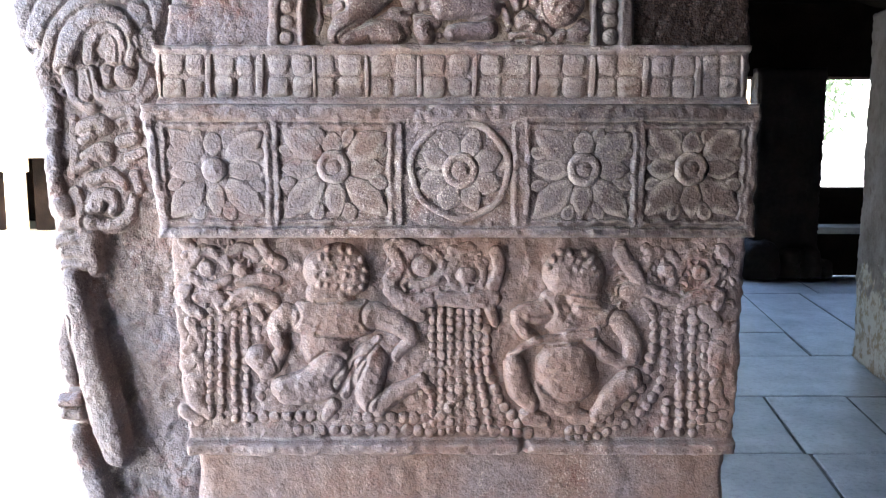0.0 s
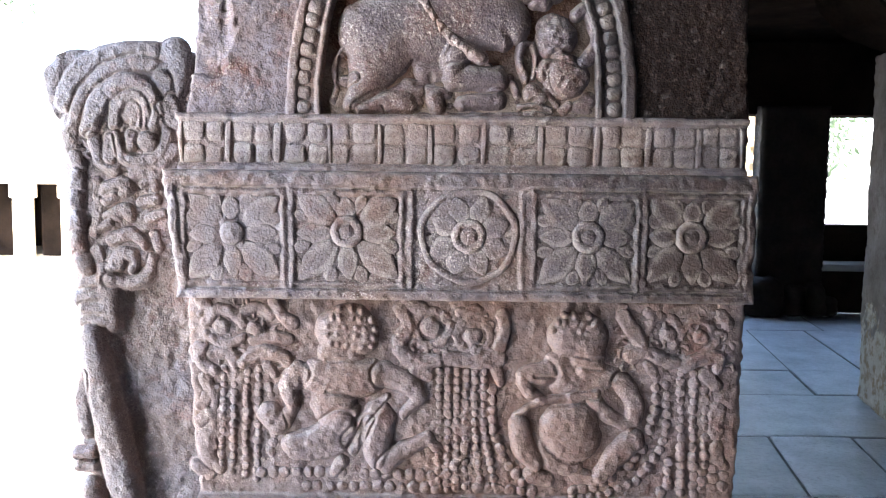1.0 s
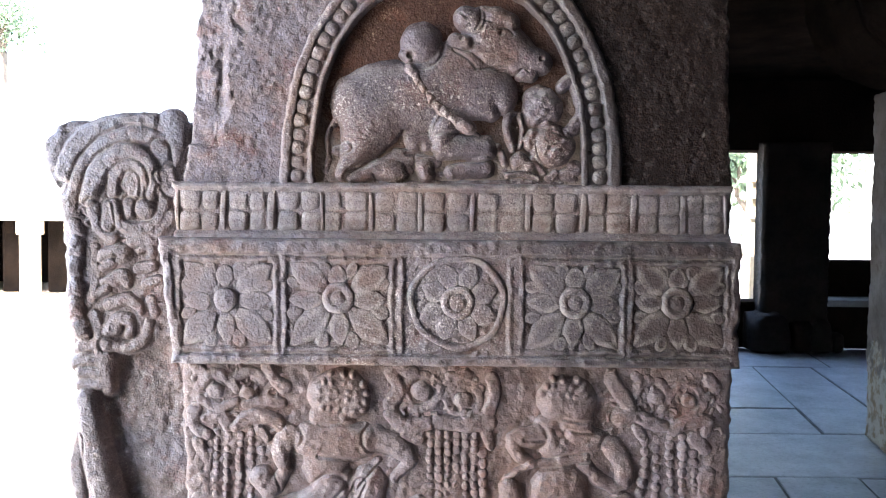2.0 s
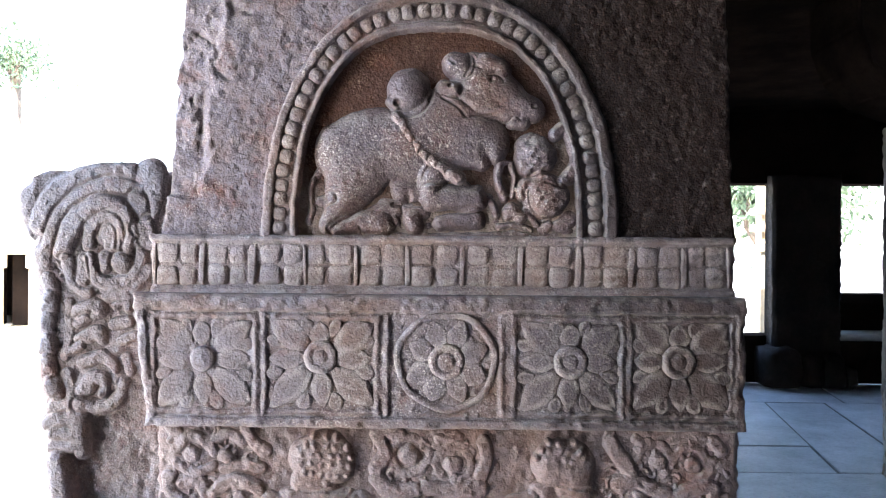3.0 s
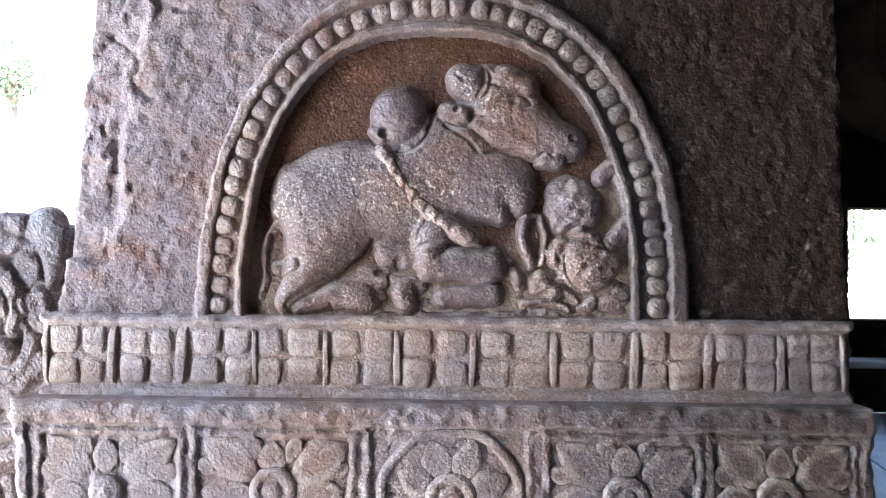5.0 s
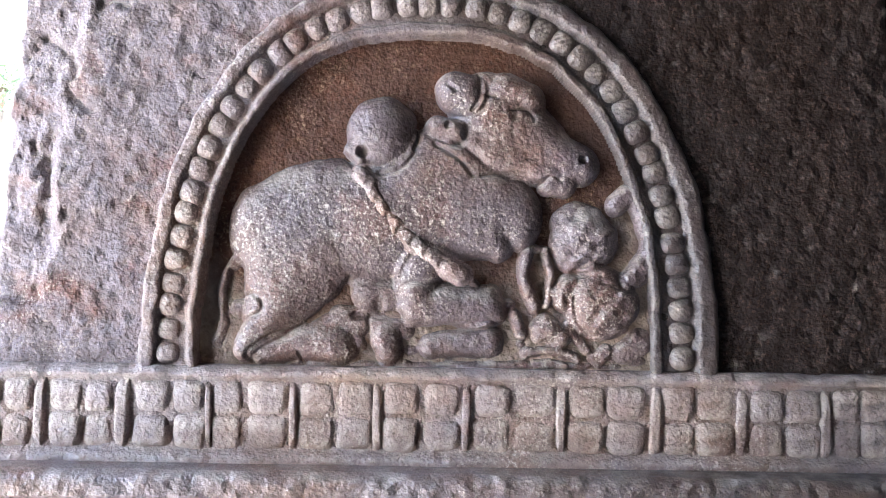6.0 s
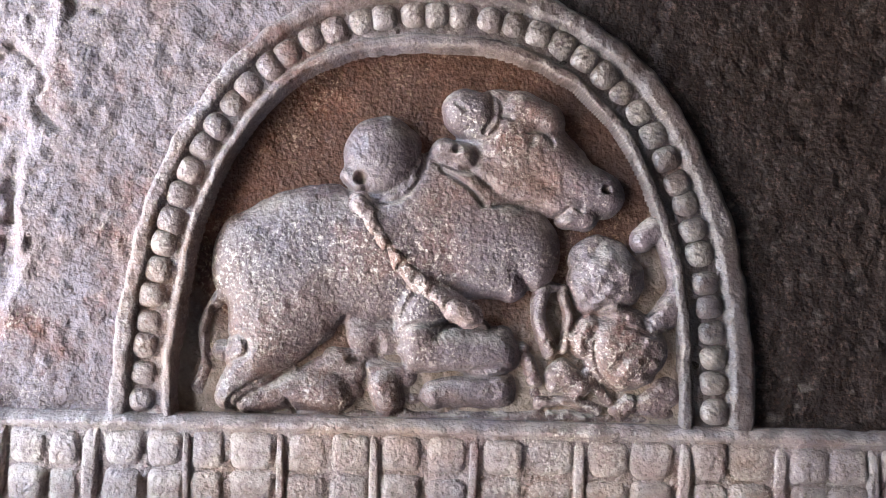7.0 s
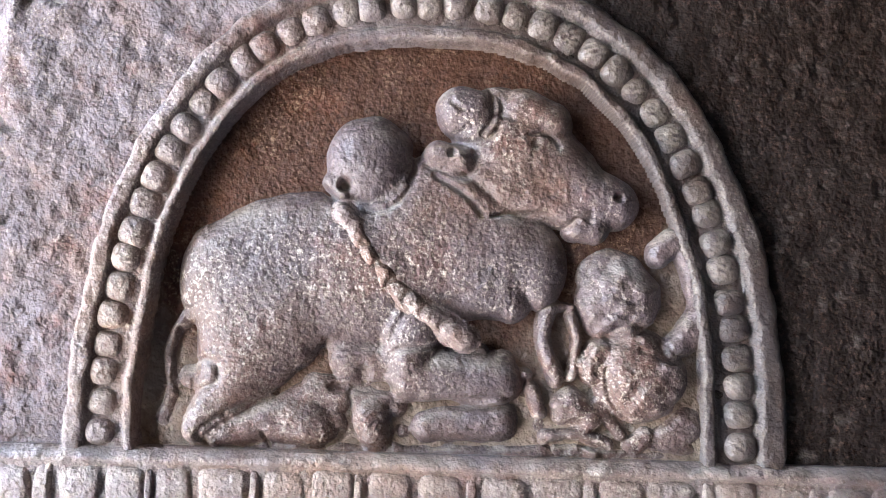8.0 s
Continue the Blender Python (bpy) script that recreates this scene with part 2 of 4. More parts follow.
class Relief:
    """A raised carving on an upright face: rounded limbs that flow together, cut by grooves. Millimetres from an origin."""

    def __init__(self, blend=1.5, flat=2.6):
        self.raised, self.cut, self.blend, self.flat = [], [], blend, flat

    def limb(self, height, *pts):
        """A form that flows into what is there."""
        self.raised.append((height, eased(pts), 0.0))

    def over(self, height, *pts):
        """A form that lies on the rest, with a cut line round it."""
        self.raised.append((height, eased(pts), 2.2))

    def groove(self, depth, *pts):
        self.cut.append((depth, eased(pts)))

    dent = groove

    def mesh(self, name, origin, step=1.0, rough=1.0, seed=0):
        allp = [p for _, pts, _ in self.raised for p in pts]
        x0, x1 = min(p[0] - p[2] for p in allp) - 3, max(p[0] + p[2] for p in allp) + 3
        z0, z1 = min(p[1] - p[2] for p in allp) - 3, max(p[1] + p[2] for p in allp) + 3
        nx, nz = int((x1 - x0) / step) + 2, int((z1 - z0) / step) + 2
        x, z = np.meshgrid(x0 + step * np.arange(nx), z0 + step * np.arange(nz))
        wx, wz = x / 1000 + origin[0], z / 1000 + origin[2]
        jx, jz = x + 0.9 * grainy(wx, wz, 0.009, seed + 1), z + 0.9 * grainy(wx, wz, 0.009, seed + 2)
        h = np.full(x.shape, -12.0)
        for height, pts, cut in self.raised:
            q = way_to(jx, jz, pts)
            r = sum(p[2] for p in pts) / len(pts)
            up = np.where(q < 1, height * np.sqrt(np.clip(1 - q ** self.flat, 0, 1)), -(q - 1) * np.minimum(r * 1.8, 22))
            if cut:
                h = h - cut * np.exp(-(((q - 1) * r - 0.8) / 1.7) ** 2) * soft(h, 0.5, 4)
            k = self.blend if not cut else 0.5
            top = np.maximum(h, up)
            h = top + k * np.log(np.exp(np.clip((h - top) / k, -30, 0)) + np.exp(np.clip((up - top) / k, -30, 0))) * (top > -6)
        for depth, pts in self.cut:
            q = way_to(jx, jz, pts)
            h = h - np.where(q < 1, depth * (1 - q * q), 0) * soft(h, 0.5, 4)
        near = h > -3.2
        h = -0.9 + 1.3 * np.logaddexp(0, (h + 0.9) / 1.3)
        h = h + 1000 * rough_face(wx, wz, rough * 0.75, seed) * soft(h, -0.6, 2.5)
        return field_mesh(name, wx, wz, origin[1] - h / 1000, near)


def field_mesh(name, x, z, y, keep):
    """A sheet facing -y over a grid, where keep holds at any corner."""
    nz, nx = x.shape
    idx = np.arange(nx * nz).reshape(nz, nx)
    quad = np.stack([idx[:-1, :-1], idx[:-1, 1:], idx[1:, 1:], idx[1:, :-1]], -1).reshape(-1, 4)
    quad = quad[keep.ravel()[quad].any(1)]
    used, inv = np.unique(quad, return_inverse=True)
    pts = np.stack([x.ravel(), y.ravel(), z.ravel()], 1)[used]
    return mesh_from(name, pts, inv.reshape(-1, 4))


def block_mesh(name, left, right, z0, z1, front, depth, step, offset=None, edge=0.006, seed=0, rough=1.0):
    """An upright stone block: a worked front face with worn arrises, its sides and back."""
    width = max(abs(right(z) - left(z)) for z in (z0, z1))
    nu, nv = max(3, int(width / step) + 1), max(3, int((z1 - z0) / step) + 1)
    u, zz = np.meshgrid(np.linspace(0, 1, nu), np.linspace(z0, z1, nv))
    l = np.array([left(z) for z in zz[:, 0]])[:, None]
    r = np.array([right(z) for z in zz[:, 0]])[:, None]
    x = l + (r - l) * u
    out = rough_face(x, zz, rough, seed)
    if offset:
        out = out + offset(x, zz)
    e = edge * (1 + 0.45 * grainy(x, zz, 0.02, seed + 9) + 0.3 * grainy(x, zz, 0.007, seed + 11))
    near = np.minimum(np.minimum(x - l, r - x), np.minimum(zz - z0, z1 - zz))
    fall = np.clip(1 - near / e, 0, 1)
    out = out - e * (1 - np.sqrt(np.clip(1 - fall ** 2, 0, 1)))
    side = 0.0016 * grainy(zz, zz * 0, 0.018, seed + 20) + 0.001 * grainy(zz, zz * 0, 0.006, seed + 21)
    x = x + side * np.where(u < 0.5, 1, -1) * (np.abs(u - 0.5) > 0.45)
    pts = np.stack([x.ravel(), (front - out).ravel(), zz.ravel()], 1)
    idx = np.arange(nu * nv).reshape(nv, nu)
    faces = np.stack([idx[:-1, :-1], idx[:-1, 1:], idx[1:, 1:], idx[1:, :-1]], -1).reshape(-1, 4).tolist()
    ring = list(idx[0, :]) + list(idx[1:, -1]) + list(idx[-1, -2::-1]) + list(idx[-2:0:-1, 0])
    back = pts[ring].copy()
    mid = back.copy()
    back[:, 1] = front + depth
    mid[:, 1] = mid[:, 1] + 0.012
    base = len(pts)
    n = len(ring)
    lip = pts[ring].copy()
    pts = np.concatenate([pts, mid, back, lip])
    for i in range(n):
        j = (i + 1) % n
        faces.append([base + 2 * n + j, base + 2 * n + i, base + i, base + j])
        faces.append([base + j, base + i, base + n + i, base + n + j])
    faces.append([base + n + i for i in range(n)])
    return mesh_from(name, pts, faces)


def box_bm(x0, x1, y0, y1, z0, z1, bevel=0.0):
    bm = bmesh.new()
    bmesh.ops.create_cube(bm, size=1)
    bmesh.ops.scale(bm, vec=(x1 - x0, y1 - y0, z1 - z0), verts=bm.verts)
    bmesh.ops.translate(bm, vec=((x0 + x1) / 2, (y0 + y1) / 2, (z0 + z1) / 2), verts=bm.verts)
    if bevel:
        bmesh.ops.bevel(bm, geom=bm.edges[:], offset=bevel, segments=2, affect="EDGES", profile=0.6)
    return bm


def lathe_mesh(name, profile, n=20):
    """A turned boss that faces -y: (radius, height) from the rim to the centre, in millimetres."""
    pts, faces = [], []
    for r, h in profile:
        for i in range(n):
            a = 2 * math.pi * i / n
            k = 1 + 0.018 * math.sin(3 * a + r) + 0.015 * math.sin(7 * a)
            pts.append((r * k * math.cos(a) / 1000, -h / 1000, r * k * math.sin(a) / 1000))
    for j in range(len(profile) - 1):
        for i in range(n):
            k = (i + 1) % n
            faces.append([j * n + i, j * n + k, (j + 1) * n + k, (j + 1) * n + i])
    faces.append([(len(profile) - 1) * n + i for i in range(n)])
    return mesh_from(name, pts, faces)


def petal_mesh(name, tip=1.0, rib=0.0):
    """A petal of unit length along x and unit width along z, raised towards -y."""
    nu, nv = 11, 9
    pts = []
    for i in range(nu):
        s = i / (nu - 1)
        w = 0.5 * math.sin(math.pi * (0.06 + 0.93 * s) ** (0.92 * tip)) ** 1.05 + 0.010
        for k in range(nv):
            c = 2 * k / (nv - 1) - 1
            swell = (1 - abs(c) ** 7) * min(1, 7 * s + 0.2) * min(1, 7 * (1 - s) + 0.1)
            swell = swell * (0.84 + 0.16 * c * c) - rib * max(0, 1 - abs(c) * 3.5) * swell
            pts.append((s, -swell + 0.12, w * c))
    faces = [[i * nv + k, (i + 1) * nv + k, (i + 1) * nv + k + 1, i * nv + k + 1] for i in range(nu - 1) for k in range(nv - 1)]
    return mesh_from(name, pts, faces)


def pillow_mesh(name, seed, square=3.0, n=8, flat=3.5):
    """A hand-cut pillow of unit size, raised towards -y."""
    rnd = random.Random(seed)
    tilt = [rnd.uniform(-0.12, 0.12) for _ in range(6)]
    pts = []
    for i in range(n + 1):
        for k in range(n + 1):
            a, c = 2 * i / n - 1, 2 * k / n - 1
            ra = (abs(a) ** square + abs(c) ** square) ** (1 / square)
            m = max(abs(a), abs(c))
            f = m / ra if ra > 1e-6 else 1
            px, pz = a * f, c * f
            h = 1.08 * math.sqrt(max(0, 1 - m ** flat)) - 0.08 + (1 - m) * (tilt[0] * a + tilt[1] * c + rnd.uniform(-0.09, 0.09))
            pts.append((0.5 * px * (1 + tilt[2] * c) + 0.03 * tilt[3], -h, 0.5 * pz * (1 + tilt[4] * a)))
    m1 = n + 1
    faces = [[i * m1 + k, (i + 1) * m1 + k, (i + 1) * m1 + k + 1, i * m1 + k + 1] for i in range(n) for k in range(n)]
    return mesh_from(name, pts, faces)


def put(name, me, material, parent, x, y, z, sx, sy, sz, turn=0.0, label=""):
    """A piece that shares its mesh: place, size in millimetres and turn in the plane of the face."""
    ob = part(name, me, material, parent, label)
    ob.matrix_basis = pose(x, y, z, 0, -turn, 0) @ Matrix.Diagonal((sx / 1000, sy / 1000, sz / 1000, 1))
    return ob


# ---- the carved pillar ----
pillar = tagged(new("carved_pillar"), "weathered mauve sandstone temple pillar carved with reliefs in bands", "pillar")
CX, FOOT = -0.0105, 1.569            # middle and foot of the arch
AO, BO, AI, BI = 0.1755, 0.2430, 0.1375, 0.2035
PO, PN = 2.22, 2.45                 # squareness of the outer and the inner curve


def arch_place(x, z):
    """0 at the inner and 1 at the outer edge of the arch."""
    up = np.maximum(z - FOOT, 0.0)
    fo = (np.abs((x - CX - 0.0005) / AO) ** PO + (up / BO) ** PO) ** (1 / PO)
    fi = (np.abs((x - CX + 0.0025) / AI) ** PN + (up / BI) ** PN) ** (1 / PN)
    a, b = fi - 1, 1 - fo
    s = a + b
    return a / np.where(np.abs(s) < 0.02, 0.02, s), fi, fo


def shaft_face(x, z):
    _, fi, _ = arch_place(x, z)
    out = -0.0165 * (1 - soft(fi, 1.0, 1.035)) * (z > FOOT - 0.004)
    # spalled corner with a ragged scar
    edge = -0.236 + 0.10 * (z - 1.66) + 0.006 * grainy(x, z, 0.03, 4) + 0.003 * grainy(x, z, 0.009, 6)
    gone = soft(edge - x, 0.0, 0.012) * soft(z - (1.604 + 0.004 * grainy(x, z, 0.02, 8)), 0, 0.005)
    out = out - gone * (0.004 + 0.10 * np.clip(edge - x, 0, 1) + 0.002 * grainy(x, z, 0.016, 31) + 0.001 * grainy(x, z, 0.006, 32))
    for deep, chain in ((0.005, [(-253, 1773, 2.5), (-236, 1759, 4), (-230, 1734, 5), (-216, 1723, 2)]),
                        (0.005, [(-256, 1705, 4), (-251, 1688, 5), (-247, 1672, 2)]),
                        (0.006, [(-217, 1804, 6), (-214, 1790, 5), (-196, 1789, 3)]),
                        (0.004, [(-233, 1662, 3), (-229, 1657, 3)]),
                        (0.003, [(-160, 1770, 5), (-156, 1764, 4)])):
        q = way_to(x * 1000 + 5 * grainy(x, z, 0.012, 40) + 2 * grainy(x, z, 0.005, 41), z * 1000 + 3 * grainy(x, z, 0.009, 42), chain)
        out = out - 0.75 * deep * np.clip(1 - q * 0.8, 0, 1)
    # shallow tool scoops
    return out + 0.0005 * grainy(x * 1.3 + z, z - x * 0.3, 0.02, 51)


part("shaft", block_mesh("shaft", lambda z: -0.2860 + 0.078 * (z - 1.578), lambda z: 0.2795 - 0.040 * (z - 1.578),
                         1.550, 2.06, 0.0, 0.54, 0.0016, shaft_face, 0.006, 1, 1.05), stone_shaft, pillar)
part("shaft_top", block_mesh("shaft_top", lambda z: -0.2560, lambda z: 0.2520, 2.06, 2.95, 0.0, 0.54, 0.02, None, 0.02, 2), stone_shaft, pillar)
part("capital", box_bm(-0.42, 0.42, -0.13, 0.67, 2.95, 3.2, 0.03), stone, pillar)

# ground of the niche
nx = np.linspace(CX - AI * 1.02, CX + AI * 1.02, 150)
gx, gz = np.meshgrid(nx, np.linspace(FOOT, FOOT + BI * 1.02, 110))
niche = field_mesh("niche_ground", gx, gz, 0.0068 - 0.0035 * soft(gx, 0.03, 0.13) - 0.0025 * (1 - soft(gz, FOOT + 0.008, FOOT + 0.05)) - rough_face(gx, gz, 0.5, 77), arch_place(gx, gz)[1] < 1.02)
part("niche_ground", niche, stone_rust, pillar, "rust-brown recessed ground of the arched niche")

# arch moulding with a sunk channel for the beads
gx, gz = np.meshgrid(np.arange(CX - AO - 0.006, CX + AO + 0.006, 0.0012), np.arange(FOOT - 0.001, FOOT + BO + 0.006, 0.0012))
u, fi, fo = arch_place(gx, gz)
wob = 0.03 * grainy(gx, gz, 0.03, 14) + 0.025 * grainy(gx, gz, 0.009, 15)
uu = u + wob
hh = 0.0058 * np.sqrt(np.clip(1 - ((uu - 0.10) / 0.115) ** 4, 0, 1)) * (np.abs(uu - 0.10) < 0.115)
hh = np.maximum(hh, 0.0066 * np.sqrt(np.clip(1 - ((uu - 0.86) / 0.145) ** 4, 0, 1)) * (np.abs(uu - 0.86) < 0.145))
hh = np.maximum(hh, 0.0018)
hh = np.where(uu > 1.0, 0.002 - (uu - 1.0) * 0.10, hh)
hh = np.where(uu < 0.0, 0.002 + uu * 0.9, hh)
hh = np.maximum(hh, -0.010) + rough_face(gx, gz, 0.6, 16)
part("arch_moulding", field_mesh("arch_moulding", gx, gz, -hh, (u > -0.09) & (u < 1.10) & (gz >= FOOT - 0.002)), stone, pillar,
     "raised double rim of the horseshoe arch")

pillows = [pillow_mesh("pillow", s, 2.5 + 0.2 * s, 8, 2.6) for s in range(6)]
tiles = [pillow_mesh("pillow", 20 + s, 4.5 + 0.4 * s, 8, 5.0) for s in range(6)]
rnd = random.Random(5)
def mid_arch(a):
    """A point along the middle of the bead channel, at a quarter-turn angle from the right foot."""
    c, d = math.cos(a), max(math.sin(a), 0.0)
    q = 2 / 2.32
    return CX - 0.0018 + (AI + 0.48 * (AO - AI)) * math.copysign(abs(c) ** q, c), FOOT + (BI + 0.46 * (BO - BI)) * d ** q


way = [mid_arch(math.pi * i / 900) for i in range(901)]
arc = [0.0]
for p, q in zip(way, way[1:]):
    arc.append(arc[-1] + math.hypot(q[0] - p[0], q[1] - p[1]))
count = 43
for i in range(count):
    goal = arc[-1] * (i + 0.5 + rnd.uniform(-0.08, 0.08)) / count
    k = min(int(np.searchsorted(arc, goal)), 898)
    (px, pz), (qx, qz) = way[k], way[k + 2]
    put("bead", pillows[i % 6], stone, pillar, px, -0.0008, pz, 15.6 * rnd.uniform(0.9, 1.06), 5.2 * rnd.uniform(0.75, 1.15),
        16.4 * rnd.uniform(0.94, 1.05), math.degrees(math.atan2(qz - pz, qx - px)) + rnd.uniform(-8, 8))

bull = Relief(1.6, 2.3)
bull.limb(8.4, (-139.0, -5.5, 4.3), (-2.3, -1.6, 4.2), (136.6, 0.7, 4.2))
bull.limb(15.8, (-91.5, 81.1, 34.4), (-66.8, 85.1, 40.6), (-33.0, 87.7, 38.1))
bull.limb(15.8, (-33.1, 88.3, 36.8), (6.1, 96.4, 36.2), (34.4, 93.0, 28.2))
bull.limb(15.2, (28.6, 101.3, 29.1), (49.8, 93.4, 20.2), (55.8, 79.5, 11.0))
bull.limb(14.7, (23.4, 81.4, 18.4), (41.9, 72.1, 10.4))
bull.limb(15.8, (-11.4, 117.1, 24.6), (11.0, 126.2, 26.2), (33.4, 132.5, 23.1))
bull.over(18.4, (-30.5, 141.6, 23.5), (-28.9, 136.6, 20.4))
bull.limb(13.7, (-45.8, 130.4, 8.6), (-42.2, 124.3, 4.9))
bull.limb(9.5, (-4.7, 131.5, 10.5), (2.5, 126.0, 9.2))
bull.over(17.9, (32.8, 156.7, 25.3), (53.0, 141.6, 25.3), (75.9, 127.4, 17.2), (90.6, 122.7, 14.1))
bull.limb(16.8, (40.6, 128.5, 15.4), (56.3, 121.8, 10.4), (73.3, 116.0, 7.4))
bull.limb(15.8, (72.0, 108.6, 6.1), (81.8, 110.6, 8.0))
bull.limb(18.4, (45.3, 169.9, 11.7), (59.6, 163.1, 11.1))
bull.over(19.4, (15.0, 167.4, 14.2), (20.7, 165.9, 13.6))
bull.over(19.9, (4.2, 145.4, 7.7), (14.8, 142.6, 7.4))
bull.limb(16.3, (-80.1, 64.5, 36.2), (-90.5, 41.9, 24.5), (-99.6, 23.5, 15.9), (-112.9, 6.5, 7.3))
bull.over(13.1, (-101.6, 4.1, 7.3), (-78.1, 11.1, 11.0), (-55.7, 10.6, 12.8))
bull.limb(11.6, (-75.4, 14.5, 9.1), (-48.6, 7.0, 6.7))
bull.over(12.6, (-26.5, 15.3, 11.0), (-24.3, 7.7, 9.7))
bull.limb(8.4, (-44.7, 16.8, 6.7), (-41.8, 11.3, 5.5))
bull.limb(16.8, (-5.4, 58.2, 17.7), (-7.8, 44.2, 14.0))
bull.over(15.2, (-6.2, 35.3, 14.0), (13.4, 35.9, 14.0), (35.3, 33.7, 14.6))
bull.over(12.1, (1.5, 10.6, 8.5), (16.8, 13.0, 10.3), (36.3, 14.9, 11.5))
bull.limb(8.4, (35.5, 45.4, 4.3), (44.1, 37.9, 4.3))
bull.limb(7.4, (-119.5, 62.0, 4.3), (-127.2, 45.0, 4.0), (-124.7, 27.0, 4.3), (-128.5, 11.6, 5.5))
bull.over(8.4, (-116.0, 32.2, 7.3), (-107.1, 34.7, 6.1))
bull.limb(6.3, (-85.8, -5.7, 4.0), (-74.8, -2.1, 4.9), (-57.9, -5.7, 3.6))
bull.limb(6.3, (-30.1, -4.1, 4.9), (-13.5, -0.3, 4.2))
bull.limb(8.4, (-70.0, 18.8, 9.1), (-39.4, 25.2, 9.1), (-14.1, 21.2, 7.9))
bull.limb(7.4, (-53.6, 29.0, 7.3), (-28.3, 26.9, 7.3))
bull.limb(9.5, (-37.2, 43.4, 12.2), (-20.3, 41.1, 11.0))
bull.groove(3.2, (-52.7, 127.4, 2.2), (-33.5, 102.4, 1.8), (-15.9, 80.3, 2.1), (7.2, 58.6, 1.8))
bull.groove(3.0, (-8.3, 158.5, 1.9), (-6.0, 145.7, 2.5), (-10.4, 131.4, 1.8))
bull.dent(6.0, (-41.5, 129.1, 4.3))
bull.groove(2.6, (31.0, 114.9, 1.5), (50.7, 116.5, 1.8), (67.8, 111.3, 1.5))
bull.groove(1.6, (67.8, 110.8, 1.5), (73.3, 114.9, 1.5), (79.6, 112.8, 1.2))
bull.dent(4.5, (91.4, 125.0, 3.1))
bull.groove(2.4, (28.9, 178.1, 1.5), (30.4, 165.2, 1.9), (24.4, 155.1, 1.5))
bull.groove(1.6, (9.8, 170.4, 1.5), (15.0, 166.3, 1.5))
bull.groove(2.0, (32.6, 165.3, 1.5), (39.8, 162.6, 1.9))
bull.dent(3.0, (10.5, 144.7, 2.8))
bull.dent(2.2, (51.4, 150.6, 3.1))
bull.groove(1.8, (47.0, 155.7, 1.2), (58.4, 154.5, 1.5), (62.8, 149.0, 1.2))
bull.groove(2.5, (2.3, 134.5, 1.8), (15.2, 126.4, 1.8), (25.4, 115.3, 1.8))
bull.groove(3.5, (-73.0, 24.3, 2.4), (-58.1, 38.6, 3.1), (-48.7, 51.4, 2.4))
bull.groove(3.0, (-122.8, 41.0, 2.4), (-121.4, 55.0, 3.1))
bull.groove(3.0, (-45.2, 29.2, 3.0), (-17.2, 30.0, 3.7))
bull.dent(3.0, (-30.0, 35.8, 4.9))
bull.groove(2.6, (-4.4, 21.5, 1.2), (16.6, 21.0, 1.5), (43.1, 22.9, 1.2))
bull.groove(2.4, (-77.9, 6.1, 1.2), (-74.8, -2.1, 1.2))
bull.groove(2.2, (-37.2, 26.7, 1.5), (-34.6, 4.6, 1.5))
bull.groove(1.8, (-3.0, 72.3, 1.8), (-9.9, 66.5, 2.4), (-17.8, 49.5, 1.8))
r = random.Random(71)
for k in range(34):
    bull.limb(r.uniform(3.5, 7.0), (-100 + 6.8 * k + r.uniform(-3, 3), r.uniform(-2, 14), r.uniform(4, 8)))
part("bull_relief", bull.mesh("bull_relief", (CX, 0.0100, FOOT + 0.0018), 0.8, 0.5, 60), stone_bull, pillar, "kneeling humped bull carved in high relief")
chain = Relief(0.8)
chain.over(3.2, (-42.2, 116.8, 3.9), (-37.6, 110.6, 3.9))
chain.over(3.2, (-35.3, 106.8, 3.9), (-31.0, 101.4, 3.9))
chain.over(3.4, (-28.9, 97.6, 4.2), (-24.4, 91.7, 4.2))
chain.over(3.4, (-22.1, 87.9, 4.2), (-18.0, 82.5, 4.5))
chain.over(3.4, (-14.7, 79.9, 4.2), (-9.1, 75.1, 4.5))
chain.over(3.4, (-6.0, 73.0, 4.2), (-0.7, 68.8, 4.5))
chain.over(3.6, (2.9, 67.3, 4.8), (9.3, 63.1, 5.4))
chain.over(3.8, (12.7, 59.9, 5.9), (18.8, 56.3, 5.4))
part("neck_chain", chain.mesh("neck_chain", (CX, -0.0050, FOOT), 0.8, 0.8, 61), stone_worn, pillar, "beaded chain round the bull's neck")
child = Relief(1.2)
child.over(15.8, (93.8, 76.4, 21.3), (96.0, 77.8, 20.6))
child.limb(8.4, (81.9, 88.6, 9.1), (90.1, 94.4, 9.1), (104.2, 89.2, 7.9))
child.over(16.8, (104.4, 40.6, 23.6), (107.2, 38.8, 22.4))
child.limb(12.6, (82.1, 44.1, 9.7), (85.9, 51.2, 8.5))
child.over(9.5, (60.5, 71.3, 4.9), (58.0, 57.3, 4.5), (64.8, 37.6, 4.8))
child.over(8.4, (71.1, 68.8, 3.0), (74.7, 55.0, 2.7), (71.7, 38.3, 3.0))
child.limb(7.4, (64.0, 72.8, 3.0), (71.0, 72.1, 2.4))
child.over(11.0, (114.6, 100.1, 7.3), (123.5, 107.9, 7.9), (129.8, 95.5, 6.7))
child.over(11.6, (132.9, 70.5, 7.3), (128.3, 59.8, 8.5), (121.4, 55.8, 6.1))
child.limb(9.5, (127.8, 95.5, 4.9), (132.2, 81.6, 6.1), (133.4, 70.5, 6.7))
child.over(11.6, (71.4, 24.0, 10.3), (80.4, 19.8, 8.4))
child.over(9.5, (59.8, 9.1, 4.2), (77.8, 10.4, 4.8), (90.3, 7.2, 4.2))
